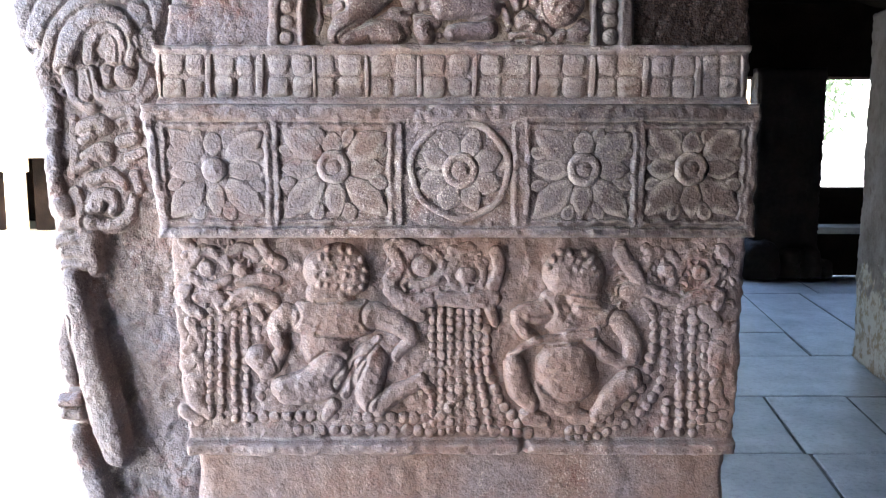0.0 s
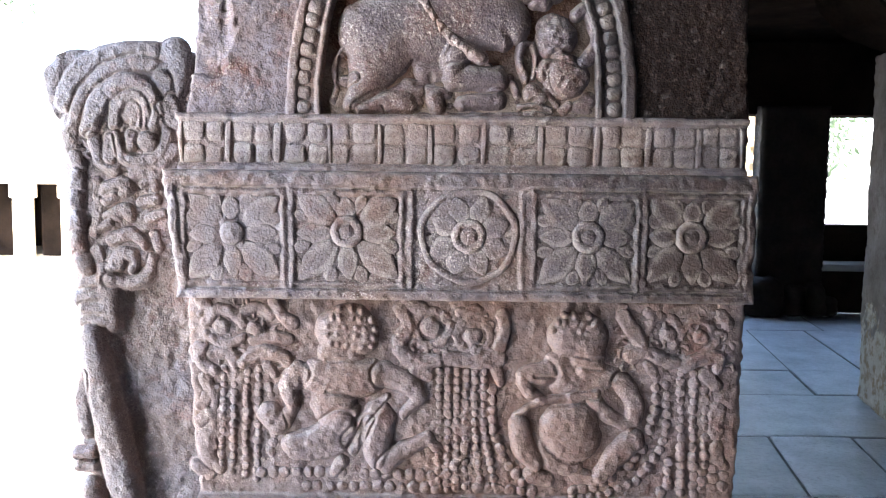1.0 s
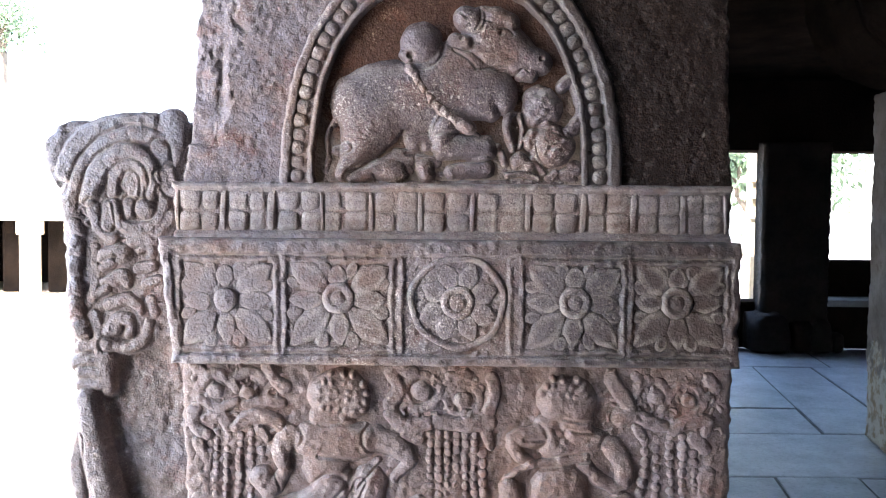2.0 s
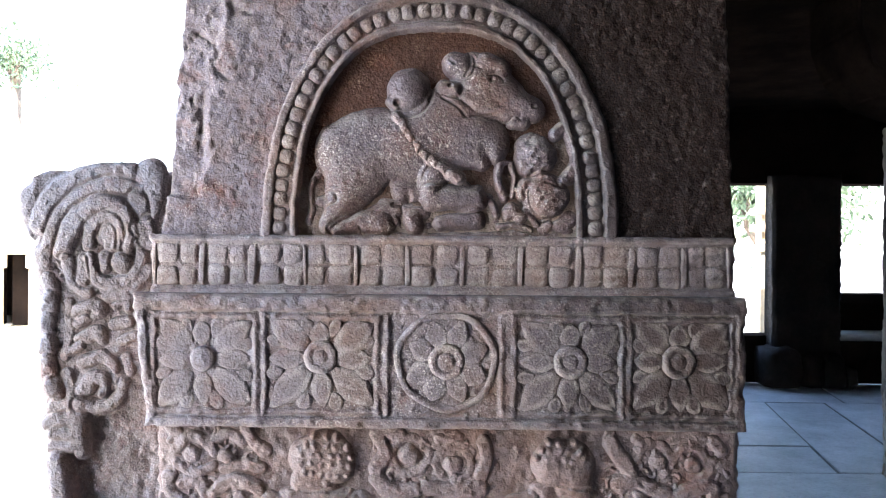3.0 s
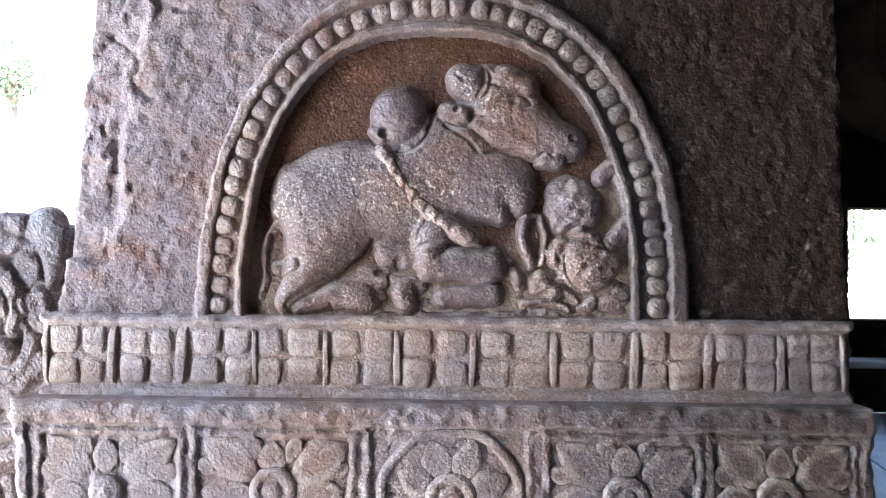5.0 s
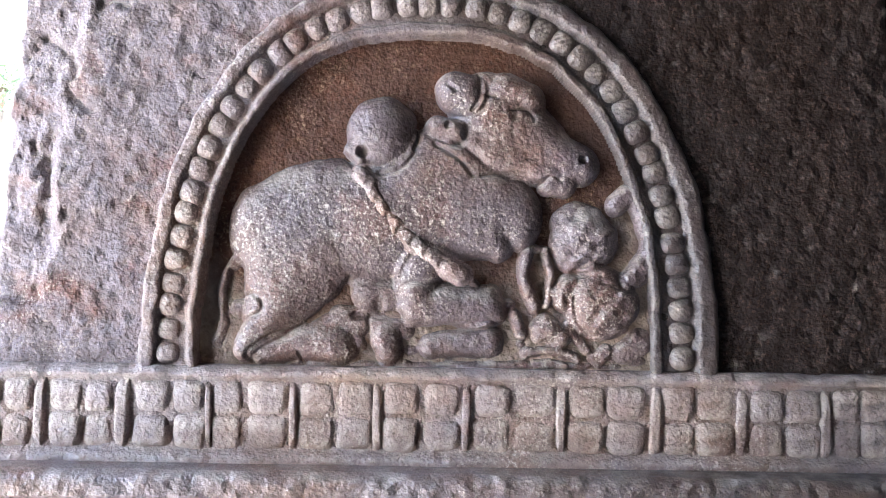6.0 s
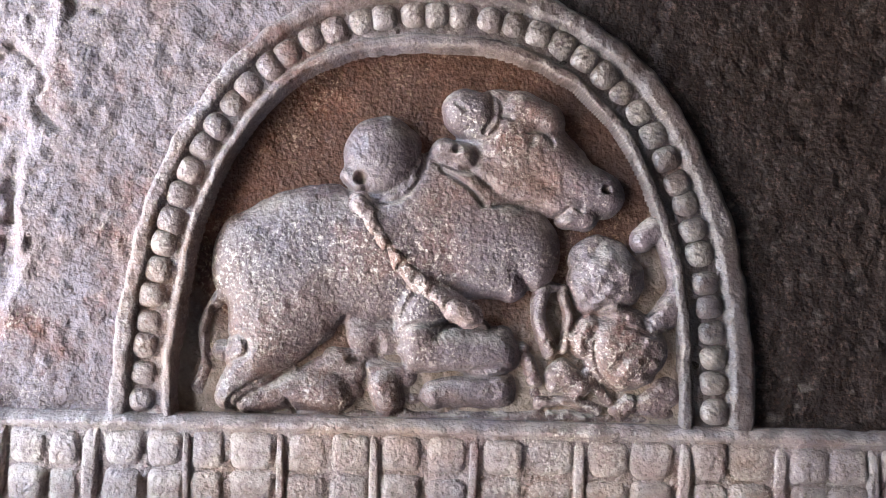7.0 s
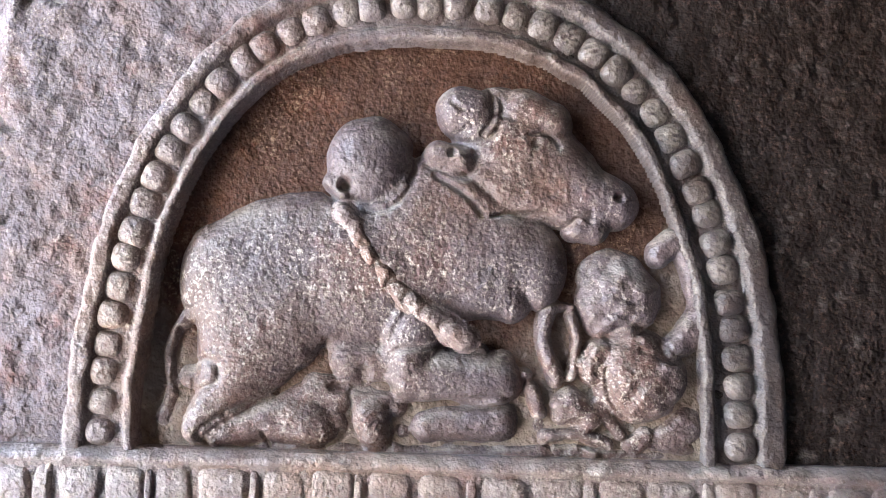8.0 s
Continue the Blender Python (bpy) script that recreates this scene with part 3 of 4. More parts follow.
child.over(8.4, (65.5, 2.4, 3.6), (83.5, 2.4, 4.2))
child.limb(8.4, (85.8, 27.1, 4.2), (96.6, 11.5, 3.6))
child.over(9.5, (128.8, 17.4, 10.2), (119.3, 10.8, 7.8))
child.limb(8.4, (102.7, 6.2, 6.6), (108.2, 10.5, 6.0))
child.limb(7.4, (26.9, 50.9, 3.6), (35.5, 42.8, 4.2), (49.5, 39.1, 4.2))
child.over(8.4, (38.2, 45.7, 5.5), (42.5, 41.6, 4.2))
child.over(7.4, (52.4, 32.3, 4.8), (56.8, 21.4, 4.8))
child.limb(7.4, (113.8, 6.5, 4.8), (130.4, 5.6, 4.2))
child.groove(2.0, (79.6, 59.0, 1.8), (93.6, 56.6, 2.1), (104.7, 57.5, 1.8))
child.dent(2.6, (93.5, 63.9, 4.2))
child.groove(2.0, (88.2, 44.3, 1.5), (89.9, 30.6, 1.8), (99.8, 19.8, 1.5))
child.groove(2.0, (104.8, 53.1, 1.5), (118.7, 47.9, 1.8))
child.groove(2.0, (120.8, 95.3, 1.5), (123.7, 87.0, 1.5))
child.dent(2.5, (124.9, 103.8, 2.1))
child.groove(1.8, (69.5, 8.0, 1.2), (89.0, 4.4, 1.2))
part("attendant_relief", child.mesh("attendant_relief", (CX, 0.0078, FOOT), 0.8, 1.9, 62), stone_bull, pillar, "small worn round attendant carved before the bull")

# ---- band of paired blocks ----
block_band = part("block_band", block_mesh("block_band", lambda z: -0.2965, lambda z: 0.2800, 1.500, 1.5690, -0.004, 0.55, 0.002,
                  lambda x, z: 0.0045 * soft(z, 1.5605, 1.5625) + 0.006 * (1 - soft(z, 1.515, 1.520)), 0.006, 3, 0.7), stone_dusty, pillar,
                  "band of small square blocks under the niche")
# middle and width of each pair of blocks, and of the upright ribs between them, in millimetres
BLOCKS = [(-277.5, 21.3), (-256.2, 16.1), (-227.2, 19.1), (-207.8, 15.7), (-175.2, 20.1), (-152.9, 18.3), (-130.2, 16.8), (-105.4, 22.6),
          (-77.2, 20.8), (-53.9, 20.4), (-25.8, 20.1), (-1.7, 21.1), (29.2, 21.1), (54.7, 24.0), (84.9, 21.8), (109.3, 21.8),
          (140.5, 17.4), (161.9, 22.5), (193.1, 18.9), (214.9, 20.3), (240.9, 15.2), (258.7, 18.1)]
RIBS = [(-243.0, 5.9), (-193.5, 8.1), (-141.2, 3.7), (-90.8, 4.4), (-40.4, 5.1), (13.2, 5.1), (70.0, 5.5), (126.7, 6.5), (177.9, 6.5),
        (228.3, 6.2), (271.7, 3.6), (-290.2, 4.0)]
rnd = random.Random(11)
for xc, w in BLOCKS:
    for zc in (1.5503, 1.5290):
        put("block", tiles[rnd.randrange(6)], stone_dusty, block_band, xc / 1000 + rnd.uniform(-0.0006, 0.0006), -0.0035 + rnd.uniform(0, 0.001),
            zc + rnd.uniform(-0.0006, 0.0006), 1.16 * w, 4.2 * rnd.uniform(0.7, 1.1), 21.9 * rnd.uniform(0.93, 1.03), rnd.uniform(-3, 3))
for xc, w in RIBS:
    put("rib", tiles[rnd.randrange(6)], stone_dusty, block_band, xc / 1000, -0.0035, 1.5395, 1.15 * w, 3.8 * rnd.uniform(0.75, 1.0), 42.5, rnd.uniform(-2, 2))

# ---- projecting band of flower panels ----
XR, Z0, Z1 = 0.2805, 1.3855, 1.5120
PANELS = [(-0.2795, -0.1830), (-0.1740, -0.0680), (-0.0580, 0.0508), (0.0630, 0.1630), (0.1715, 0.2665)]


def band_left(z):
    """The band's slanting left end."""
    return -0.2885 - 0.110 * (z - Z0)


def strip(a, lo, hi, height):
    return height * soft(a, lo - 0.001, lo + 0.001) * (1 - soft(a, hi - 0.001, hi + 0.001))


def flower_face(x, z):
    x = x + 0.0012 * grainy(x, z, 0.03, 70)
    z = z + 0.0010 * grainy(x, z, 0.035, 71)
    inner_top, inner_bottom = 1.4925, 1.4020
    out = np.zeros_like(x)
    out = np.maximum(out, 0.0036 * soft(z, 1.4955, 1.4975))
    out = out - 0.16 * np.clip(z - 1.5035, 0, 1) ** 1.0
    out = np.maximum(out, 0.0045 * (1 - soft(z, 1.3945, 1.3965)))
    out = np.maximum(out, 0.0034 * (1 - soft(x, band_left(z) + 0.0105, band_left(z) + 0.0125)))
    out = np.maximum(out, 0.0034 * soft(x, XR - 0.0115, XR - 0.0095))
    between = np.ones_like(x)
    for a, b in PANELS:
        between = between * (1 - soft(x, a - 0.001, a + 0.001) * (1 - soft(x, b - 0.001, b + 0.001)))
    out = np.maximum(out, 0.0013 * between)
    for i, (a, b) in enumerate(PANELS):
        inside = (x > a - 0.008) & (x < b + 0.008)
        frame_h = 0.0023
        if i != 2:
            ring = np.maximum.reduce([strip(z, 1.4885, 1.4935, frame_h), strip(z, 1.3985, 1.4030, frame_h)]) * ((x > a - 0.003) & (x < b + 0.003))
            out = np.maximum(out, ring)
        sides = np.maximum(strip(x, a - 0.003, a + 0.0022, frame_h), strip(x, b - 0.0022, b + 0.003, frame_h)) * ((z > 1.398) & (z < 1.494))
        out = np.maximum(out, sides * inside)
    return out


flower_band = part("flower_band", block_mesh("flower_band", band_left, lambda z: XR, Z0, Z1, -0.0295, 0.56, 0.0015, flower_face, 0.006, 4, 1.0), stone, pillar,
                   "projecting band of five framed flower panels")
petals = [petal_mesh("petal", 0.9, 0.0), petal_mesh("petal", 1.0, 0.0), petal_mesh("petal", 1.12, 0.0)]
boss_a = lathe_mesh("boss", [(14, -1), (13.6, 3.5), (12, 5.5), (8, 6.4), (5.5, 6.1), (4.5, 6.8), (2, 7.2)])
boss_b = lathe_mesh("boss", [(17, -1), (16.5, 3.5), (14, 5.6), (10, 5.4), (8.2, 4.0), (7.0, 4.0), (5.8, 5.0), (2, 5.4)], 24)
boss_c = lathe_mesh("boss", [(18.5, -1), (18, 3.5), (15, 5.4), (11, 5.2), (9.8, 3.8), (8.6, 3.8), (7.6, 5.2), (4, 5.6)], 28)
HEARTS = [(-0.2333, 1.4504), (-0.1206, 1.4530), (-0.0013, 1.4498), (0.1155, 1.4506), (0.2168, 1.4514)]
rnd = random.Random(21)
GY = -0.0290
for i, ((a, b), (hx, hz)) in enumerate(zip(PANELS, HEARTS)):
    me = petals[i % 3]
    if i == 2:
        rim = lathe_mesh("medallion_rim", [(50, -1), (49.4, 1.6), (47.8, 2.6), (44.6, 2.4), (43, 1.2), (42, -1)], 56)
        med = put("medallion_rim", rim, stone, flower_band, hx, GY - 0.0008, hz, 1000, 750, 960, 0, "ring round the lotus medallion")
        for k in range(8):
            ang = 22.5 + 45 * k + rnd.uniform(-4, 4)
            put("petal", petals[k % 3], stone_worn, flower_band, hx + 0.013 * math.cos(radians(ang)), GY, hz + 0.013 * math.sin(radians(ang)),
                29 * rnd.uniform(0.95, 1.05), 4.0, 25.0 * rnd.uniform(0.92, 1.06), ang)
        put("boss", boss_c, stone_worn, flower_band, hx, GY, hz, 960, 800, 960)
        continue
    for k in range(8):
        ang = 45 * k
        c, s = math.cos(radians(ang)), math.sin(radians(ang))
        wide = (b - 0.003 - hx) if c > 0 else (hx - a - 0.003)
        high = (1.4875 - hz) if s > 0 else (hz - 1.4040)
        if k % 2:
            ex, ez = wide * (1 if c > 0 else -1), high * (1 if s > 0 else -1)
            ang = math.degrees(math.atan2(ez, ex))
            reach = math.hypot(ex, ez) * 0.99
            start = 0.0145
            size = (1000 * (reach - start), 4.2 * rnd.uniform(0.85, 1.1), 31.0 * rnd.uniform(0.95, 1.05))
        else:
            reach = wide if abs(c) > 0.5 else high
            start = 0.0125
            size = (1000 * (reach - start), 3.9 * rnd.uniform(0.85, 1.1), 23.0 * rnd.uniform(0.94, 1.05))
        ang += rnd.uniform(-3, 3)
        put("petal", petals[(k + i) % 3], stone_cool if i > 2 and rnd.random() < 0.7 else stone, flower_band, hx + start * math.cos(radians(ang)), GY, hz + start * math.sin(radians(ang)), *size, ang)
        # small leaf tips in the gaps by the frame
        if k % 2 == 0:
            for d in (-1, 1):
                if abs(c) > 0.5:
                    tx, tz = hx + (wide + 0.002) * (1 if c > 0 else -1), hz + d * 0.0175
                else:
                    tx, tz = hx + d * 0.0175, hz + (high + 0.002) * (1 if s > 0 else -1)
                put("leaf_tip", petals[1], stone, flower_band, tx, GY, tz, 20 * rnd.uniform(0.85, 1.1), 3.2, 15 * rnd.uniform(0.8, 1.1),
                    math.degrees(math.atan2(hz - tz, hx - tx)) + rnd.uniform(-6, 6))
    put("boss", boss_a if i == 0 else boss_b, stone, flower_band, hx, GY, hz, (880, 980, 960, 980, 980)[i], 800, (880, 980, 960, 980, 980)[i], rnd.uniform(0, 60))

# ---- panel of figures and garlands ----
OZ = 1.27


def lower_face(x, z):
    out = 0.010 * (1 - soft(z, 1.1725, 1.1765 + 0.0 * x))
    # a chip out of the ledge
    chip = np.exp(-((x - 0.066 - 0.1 * (z - 1.18)) / 0.0035) ** 2) * (1 - soft(z, 1.196, 1.204))
    return out - 0.009 * chip + 0.0016 * grainy(x, z, 0.026, 90)


figure_panel = part("figure_panel", block_mesh("figure_panel", lambda z: -0.2905 + 0.055 * (1.3855 - z), lambda z: 0.2860 - 0.022 * (1.3855 - z),
                    1.1605, 1.3950, -0.0035, 0.54, 0.0018, lower_face, 0.007, 5, 1.1), stone_pink, pillar, "panel of two seated figures among garlands")
part("plinth_block", block_mesh("plinth_block", lambda z: -0.2720, lambda z: 0.2760, 0.0, 1.1750, 0.001, 0.535, 0.004, None, 0.010, 6), stone_pink, pillar)
dancer = Relief(1.3)
dancer.over(11.0, (-134.2, 80.5, 23.4), (-117.5, 81.7, 25.6), (-106.5, 69.2, 14.5))
dancer.limb(8.5, (-143.0, 57.9, 12.3), (-120.8, 49.4, 16.8))
dancer.limb(11.0, (-154.7, 32.3, 19.1), (-126.7, 29.4, 22.5), (-98.6, 32.2, 19.1))
dancer.limb(11.0, (-138.4, 6.4, 24.8), (-130.2, -11.0, 23.7))
dancer.over(9.3, (-174.3, 35.2, 13.5), (-184.2, 20.8, 11.2), (-177.9, 1.8, 7.9))
dancer.limb(7.6, (-177.9, 0.7, 7.3), (-189.7, -16.7, 10.2))
dancer.over(8.5, (-203.5, -8.0, 13.5), (-195.4, -19.6, 11.3))
dancer.over(9.3, (-84.5, 35.1, 13.5), (-62.1, 26.5, 12.4), (-49.3, 12.1, 8.5))
dancer.limb(7.6, (-49.3, 9.2, 6.8), (-65.2, -6.4, 6.8))
dancer.over(9.3, (-130.4, -19.7, 17.0), (-156.2, -34.2, 13.6), (-180.1, -40.0, 12.5))
dancer.limb(7.6, (-176.4, -48.8, 10.2), (-145.0, -46.0, 9.7), (-127.9, -40.1, 7.9))
dancer.over(10.2, (-90.7, -11.0, 19.2), (-93.8, -34.3, 18.2), (-91.2, -54.8, 12.5))
dancer.over(8.5, (-82.7, -60.7, 9.7), (-65.5, -46.1, 10.2), (-39.8, -31.5, 8.5))
dancer.limb(6.8, (-39.8, -31.5, 7.4), (-31.3, -40.2, 6.8))
dancer.over(6.0, (-122.1, -34.3, 5.7), (-96.2, 0.6, 4.5), (-82.0, 12.1, 4.5))
dancer.over(6.0, (-116.6, -46.0, 5.7), (-99.1, -11.0, 4.5))
dancer.limb(6.0, (-128.2, -57.7, 8.0), (-137.0, -69.5, 6.8))
dancer.groove(1.8, (-143.1, 49.4, 2.8), (-98.4, 49.4, 2.8))
dancer.groove(2.2, (-115.9, 0.6, 2.8), (-93.2, 12.1, 2.8))
dancer.groove(2.0, (-107.7, -16.8, 2.8), (-108.0, -40.1, 3.4))
dancer.dent(3.0, (-90.4, 12.1, 7.9))
dancer.groove(1.8, (-143.8, 17.9, 2.8), (-110.1, 12.2, 2.8))
piper = Relief(1.3)
piper.over(11.9, (105.6, 77.6, 24.6), (119.7, 74.8, 25.7))
piper.limb(11.0, (122.9, 54.9, 20.2), (124.8, 46.4, 16.9))
piper.limb(8.5, (92.2, 46.4, 16.8), (103.8, 29.2, 19.1), (126.5, 23.4, 16.9))
piper.over(8.5, (78.3, 37.8, 13.5), (58.7, 35.0, 10.1), (64.6, 17.7, 7.9), (78.8, 9.1, 6.8))
piper.limb(8.5, (137.5, 34.9, 14.6), (151.5, 34.9, 11.3))
piper.over(8.5, (160.2, 29.2, 11.3), (173.3, 6.1, 10.8), (168.2, -14.2, 9.1), (144.2, -5.5, 7.9))
piper.limb(7.6, (132.5, 9.0, 9.0), (149.9, -8.4, 7.9))
piper.over(12.8, (106.5, -20.0, 31.8), (109.5, -27.5, 30.7))
piper.limb(7.6, (82.5, -46.3, 17.1), (105.5, -55.1, 17.1))
piper.over(6.8, (50.7, -6.5, 4.0), (73.2, 7.4, 4.5), (109.8, 13.1, 5.1), (132.3, 17.7, 4.5))
piper.over(9.3, (54.8, -17.0, 11.3), (59.7, -40.4, 13.1), (71.3, -56.8, 9.1))
piper.limb(6.8, (68.6, -69.8, 10.3), (85.9, -74.6, 8.0))
piper.over(9.3, (172.2, -31.7, 13.7), (156.6, -46.4, 13.7), (140.1, -68.8, 9.2))
piper.limb(6.0, (117.2, -69.9, 10.3), (134.5, -74.7, 8.0))
piper.groove(2.0, (69.9, 35.0, 2.8), (89.6, 34.9, 2.8))
piper.groove(1.8, (108.8, 57.8, 2.8), (137.0, 54.9, 2.8))
piper.groove(1.6, (111.9, 46.4, 2.2), (134.4, 43.5, 2.2))
piper.dent(2.4, (152.3, 9.0, 7.9))
piper.groove(2.0, (138.6, -11.3, 2.8), (155.9, -20.0, 2.8))
piper.groove(1.8, (82.4, -40.4, 2.8), (105.5, -53.4, 3.4), (133.9, -49.3, 2.9))
for who, cx, cz, wide, heights in ((dancer, -119, 78, 27, (-12, -3, 6, 15, 23)), (piper, 109, 77, 26, (6, 14, 21))):
    for dz in heights:
        half = math.sqrt(wide * wide - dz * dz) - 3
        n = int(half / 4.2)
        for k in range(n + 1):
            who.limb(11.5 + 0.9 * math.sin(5 * k + dz), (cx - half + 2 * half * k / n + 1.2 * math.sin(3 * k + dz), cz + dz + 1.2 * math.cos(7 * k), 4.0))
part("seated_figure_relief", dancer.mesh("seated_figure_relief", (0, -0.0014, OZ), 0.9, 1.1, 63), stone_pink, figure_panel, "worn seated figure with knotted hair in relief")
part("seated_figure_relief", piper.mesh("seated_figure_relief", (0, -0.0014, OZ), 0.9, 1.1, 64), stone_pink, figure_panel, "worn pot-bellied seated figure in relief")
leaf_a = Relief(0.8, 3.4)
infill(leaf_a, -278, -190, 45, 108, 110, 1, 4.5)
infill(leaf_a, -274, -255, -70, 40, 40, 2, 3.2, 4.5)
leaf_a.limb(6.0, (-272.8, 109.3, 7.7), (-264.9, 101.0, 5.5), (-274.5, 95.5, 4.4))
leaf_a.limb(7.0, (-268.2, 87.1, 6.6), (-255.7, 99.3, 6.6), (-237.7, 95.4, 6.6), (-229.8, 84.3, 5.5))
leaf_a.limb(8.0, (-251.9, 82.6, 9.4), (-250.8, 82.6, 8.8))
leaf_a.limb(7.0, (-266.1, 73.1, 6.6), (-247.0, 65.8, 6.6), (-230.2, 71.4, 5.5))
leaf_a.limb(8.0, (-218.9, 81.5, 8.3), (-216.1, 80.4, 7.7))
leaf_a.limb(6.0, (-229.3, 98.2, 6.6), (-215.4, 103.8, 6.6), (-201.9, 95.4, 6.6))
leaf_a.limb(7.0, (-198.7, 109.3, 7.7), (-190.9, 95.4, 6.6), (-180.1, 87.1, 8.8))
leaf_a.limb(7.0, (-219.3, 67.5, 5.5), (-199.8, 73.1, 6.6), (-183.3, 70.3, 6.6))
leaf_a.limb(7.0, (-274.9, 59.1, 8.8), (-272.7, 45.0, 7.8), (-259.2, 36.5, 6.7))
leaf_a.limb(7.0, (-261.3, 53.5, 6.6), (-244.6, 56.3, 8.9), (-239.5, 45.0, 6.7))
leaf_a.limb(8.0, (-231.1, 45.0, 6.7), (-214.1, 56.3, 8.9), (-192.1, 53.4, 7.8), (-184.0, 45.0, 6.7))
leaf_a.limb(7.0, (-206.3, 42.1, 6.7), (-198.2, 33.6, 5.6))
leaf_a.limb(6.0, (-270.7, 28.0, 7.8), (-265.7, 13.8, 8.9), (-274.6, -0.5, 6.7))
leaf_a.limb(6.0, (-266.6, -9.1, 7.8), (-275.3, -17.8, 7.8))
leaf_a.limb(6.0, (-270.3, -32.2, 10.1), (-268.3, -52.6, 9.0), (-254.8, -67.2, 6.8))
leaf_a.limb(6.0, (-280.1, -64.2, 6.8), (-266.3, -73.1, 7.9))
leaf_a.limb(5.0, (-257.1, 19.5, 4.5), (-261.0, -9.1, 4.5), (-261.2, -43.8, 4.5))
part("leaf_scroll", leaf_a.mesh("leaf_scroll", (0, -0.0004, OZ), 0.9, 1.1, 65), stone_pink, figure_panel)
leaf_b = Relief(0.8, 3.4)
infill(leaf_b, -70, 30, 42, 106, 110, 3, 4.5)
leaf_b.limb(7.0, (-69.6, 103.7, 7.7), (-61.5, 87.0, 7.7), (-69.9, 70.2, 8.9))
leaf_b.limb(7.0, (-64.1, 109.3, 6.6), (-47.6, 103.7, 7.7))
leaf_b.limb(5.0, (-56.0, 84.2, 5.0), (-47.6, 99.8, 5.0), (-28.3, 99.8, 5.0), (-17.3, 84.2, 5.0), (-28.3, 68.5, 5.0), (-47.7, 67.4, 5.0), (-56.0, 84.2, 5.0))
leaf_b.limb(8.0, (-37.7, 83.7, 11.1), (-35.5, 82.5, 10.0))
leaf_b.limb(5.0, (-11.7, 75.8, 5.0), (-3.5, 91.5, 5.0), (13.1, 91.4, 5.0), (23.1, 76.9, 5.0), (16.0, 62.3, 5.0), (-2.3, 61.2, 5.0), (-11.7, 75.8, 5.0))
leaf_b.limb(8.0, (4.9, 75.8, 10.0), (6.5, 75.8, 9.4))
leaf_b.limb(7.0, (-9.0, 100.9, 6.6), (7.5, 103.7, 7.7))
leaf_b.limb(7.0, (35.1, 98.1, 7.7), (38.1, 81.4, 7.7), (32.7, 64.6, 7.8))
leaf_b.limb(8.0, (-70.0, 59.0, 7.8), (-53.4, 47.7, 10.0), (-31.2, 50.5, 7.8))
leaf_b.limb(8.0, (-20.0, 53.3, 7.8), (7.8, 50.5, 10.0), (32.8, 53.3, 10.0))
leaf_b.limb(7.0, (30.1, 42.0, 7.8), (34.7, 27.8, 5.6))
leaf_b.limb(7.0, (-53.4, 39.2, 7.8), (-39.5, 33.5, 6.7))
part("leaf_scroll", leaf_b.mesh("leaf_scroll", (0, -0.0004, OZ), 0.9, 1.1, 66), stone_pink, figure_panel)
leaf_c = Relief(0.8, 3.4)
infill(leaf_c, 150, 270, 42, 106, 130, 4, 4.5)
infill(leaf_c, 252, 272, -90, 40, 45, 5, 3.2, 4.5)
leaf_c.limb(8.0, (159.4, 98.1, 8.8), (171.0, 81.3, 8.9), (179.7, 70.1, 6.7))
leaf_c.limb(6.0, (184.1, 103.6, 6.6), (195.4, 98.1, 7.7), (184.5, 92.5, 4.4))
leaf_c.limb(5.0, (184.9, 81.3, 5.0), (192.7, 96.9, 5.0), (209.3, 96.9, 5.0), (218.2, 81.3, 5.0), (210.4, 67.3, 5.0))
leaf_c.limb(7.0, (204.3, 81.3, 8.9), (207.1, 80.2, 8.3))
leaf_c.limb(5.0, (220.8, 84.1, 5.0), (231.5, 95.3, 5.0), (248.3, 89.7, 5.0), (254.6, 72.9, 5.6), (243.9, 64.4, 5.0))
leaf_c.limb(7.0, (237.7, 78.5, 7.8), (240.6, 76.8, 7.2))
leaf_c.limb(6.0, (258.9, 100.8, 7.7), (267.6, 92.5, 6.7))
leaf_c.limb(8.0, (169.0, 58.8, 11.1), (185.6, 61.6, 7.8), (202.6, 53.2, 7.8), (213.8, 50.3, 6.7))
leaf_c.limb(7.0, (186.0, 47.5, 6.7), (191.9, 39.0, 6.7))
leaf_c.limb(8.0, (222.3, 47.5, 7.8), (241.5, 56.0, 7.8), (258.2, 55.9, 7.8), (255.9, 44.6, 5.6))
leaf_c.limb(7.0, (245.0, 39.0, 8.9), (256.7, 27.6, 7.8))
leaf_c.limb(6.0, (257.8, 1.8, 11.3), (258.9, -21.3, 10.2))
leaf_c.limb(6.0, (259.7, -38.7, 9.1), (263.3, -56.3, 8.0))
part("leaf_scroll", leaf_c.mesh("leaf_scroll", (0, -0.0004, OZ), 0.9, 1.1, 67), stone_pink, figure_panel)


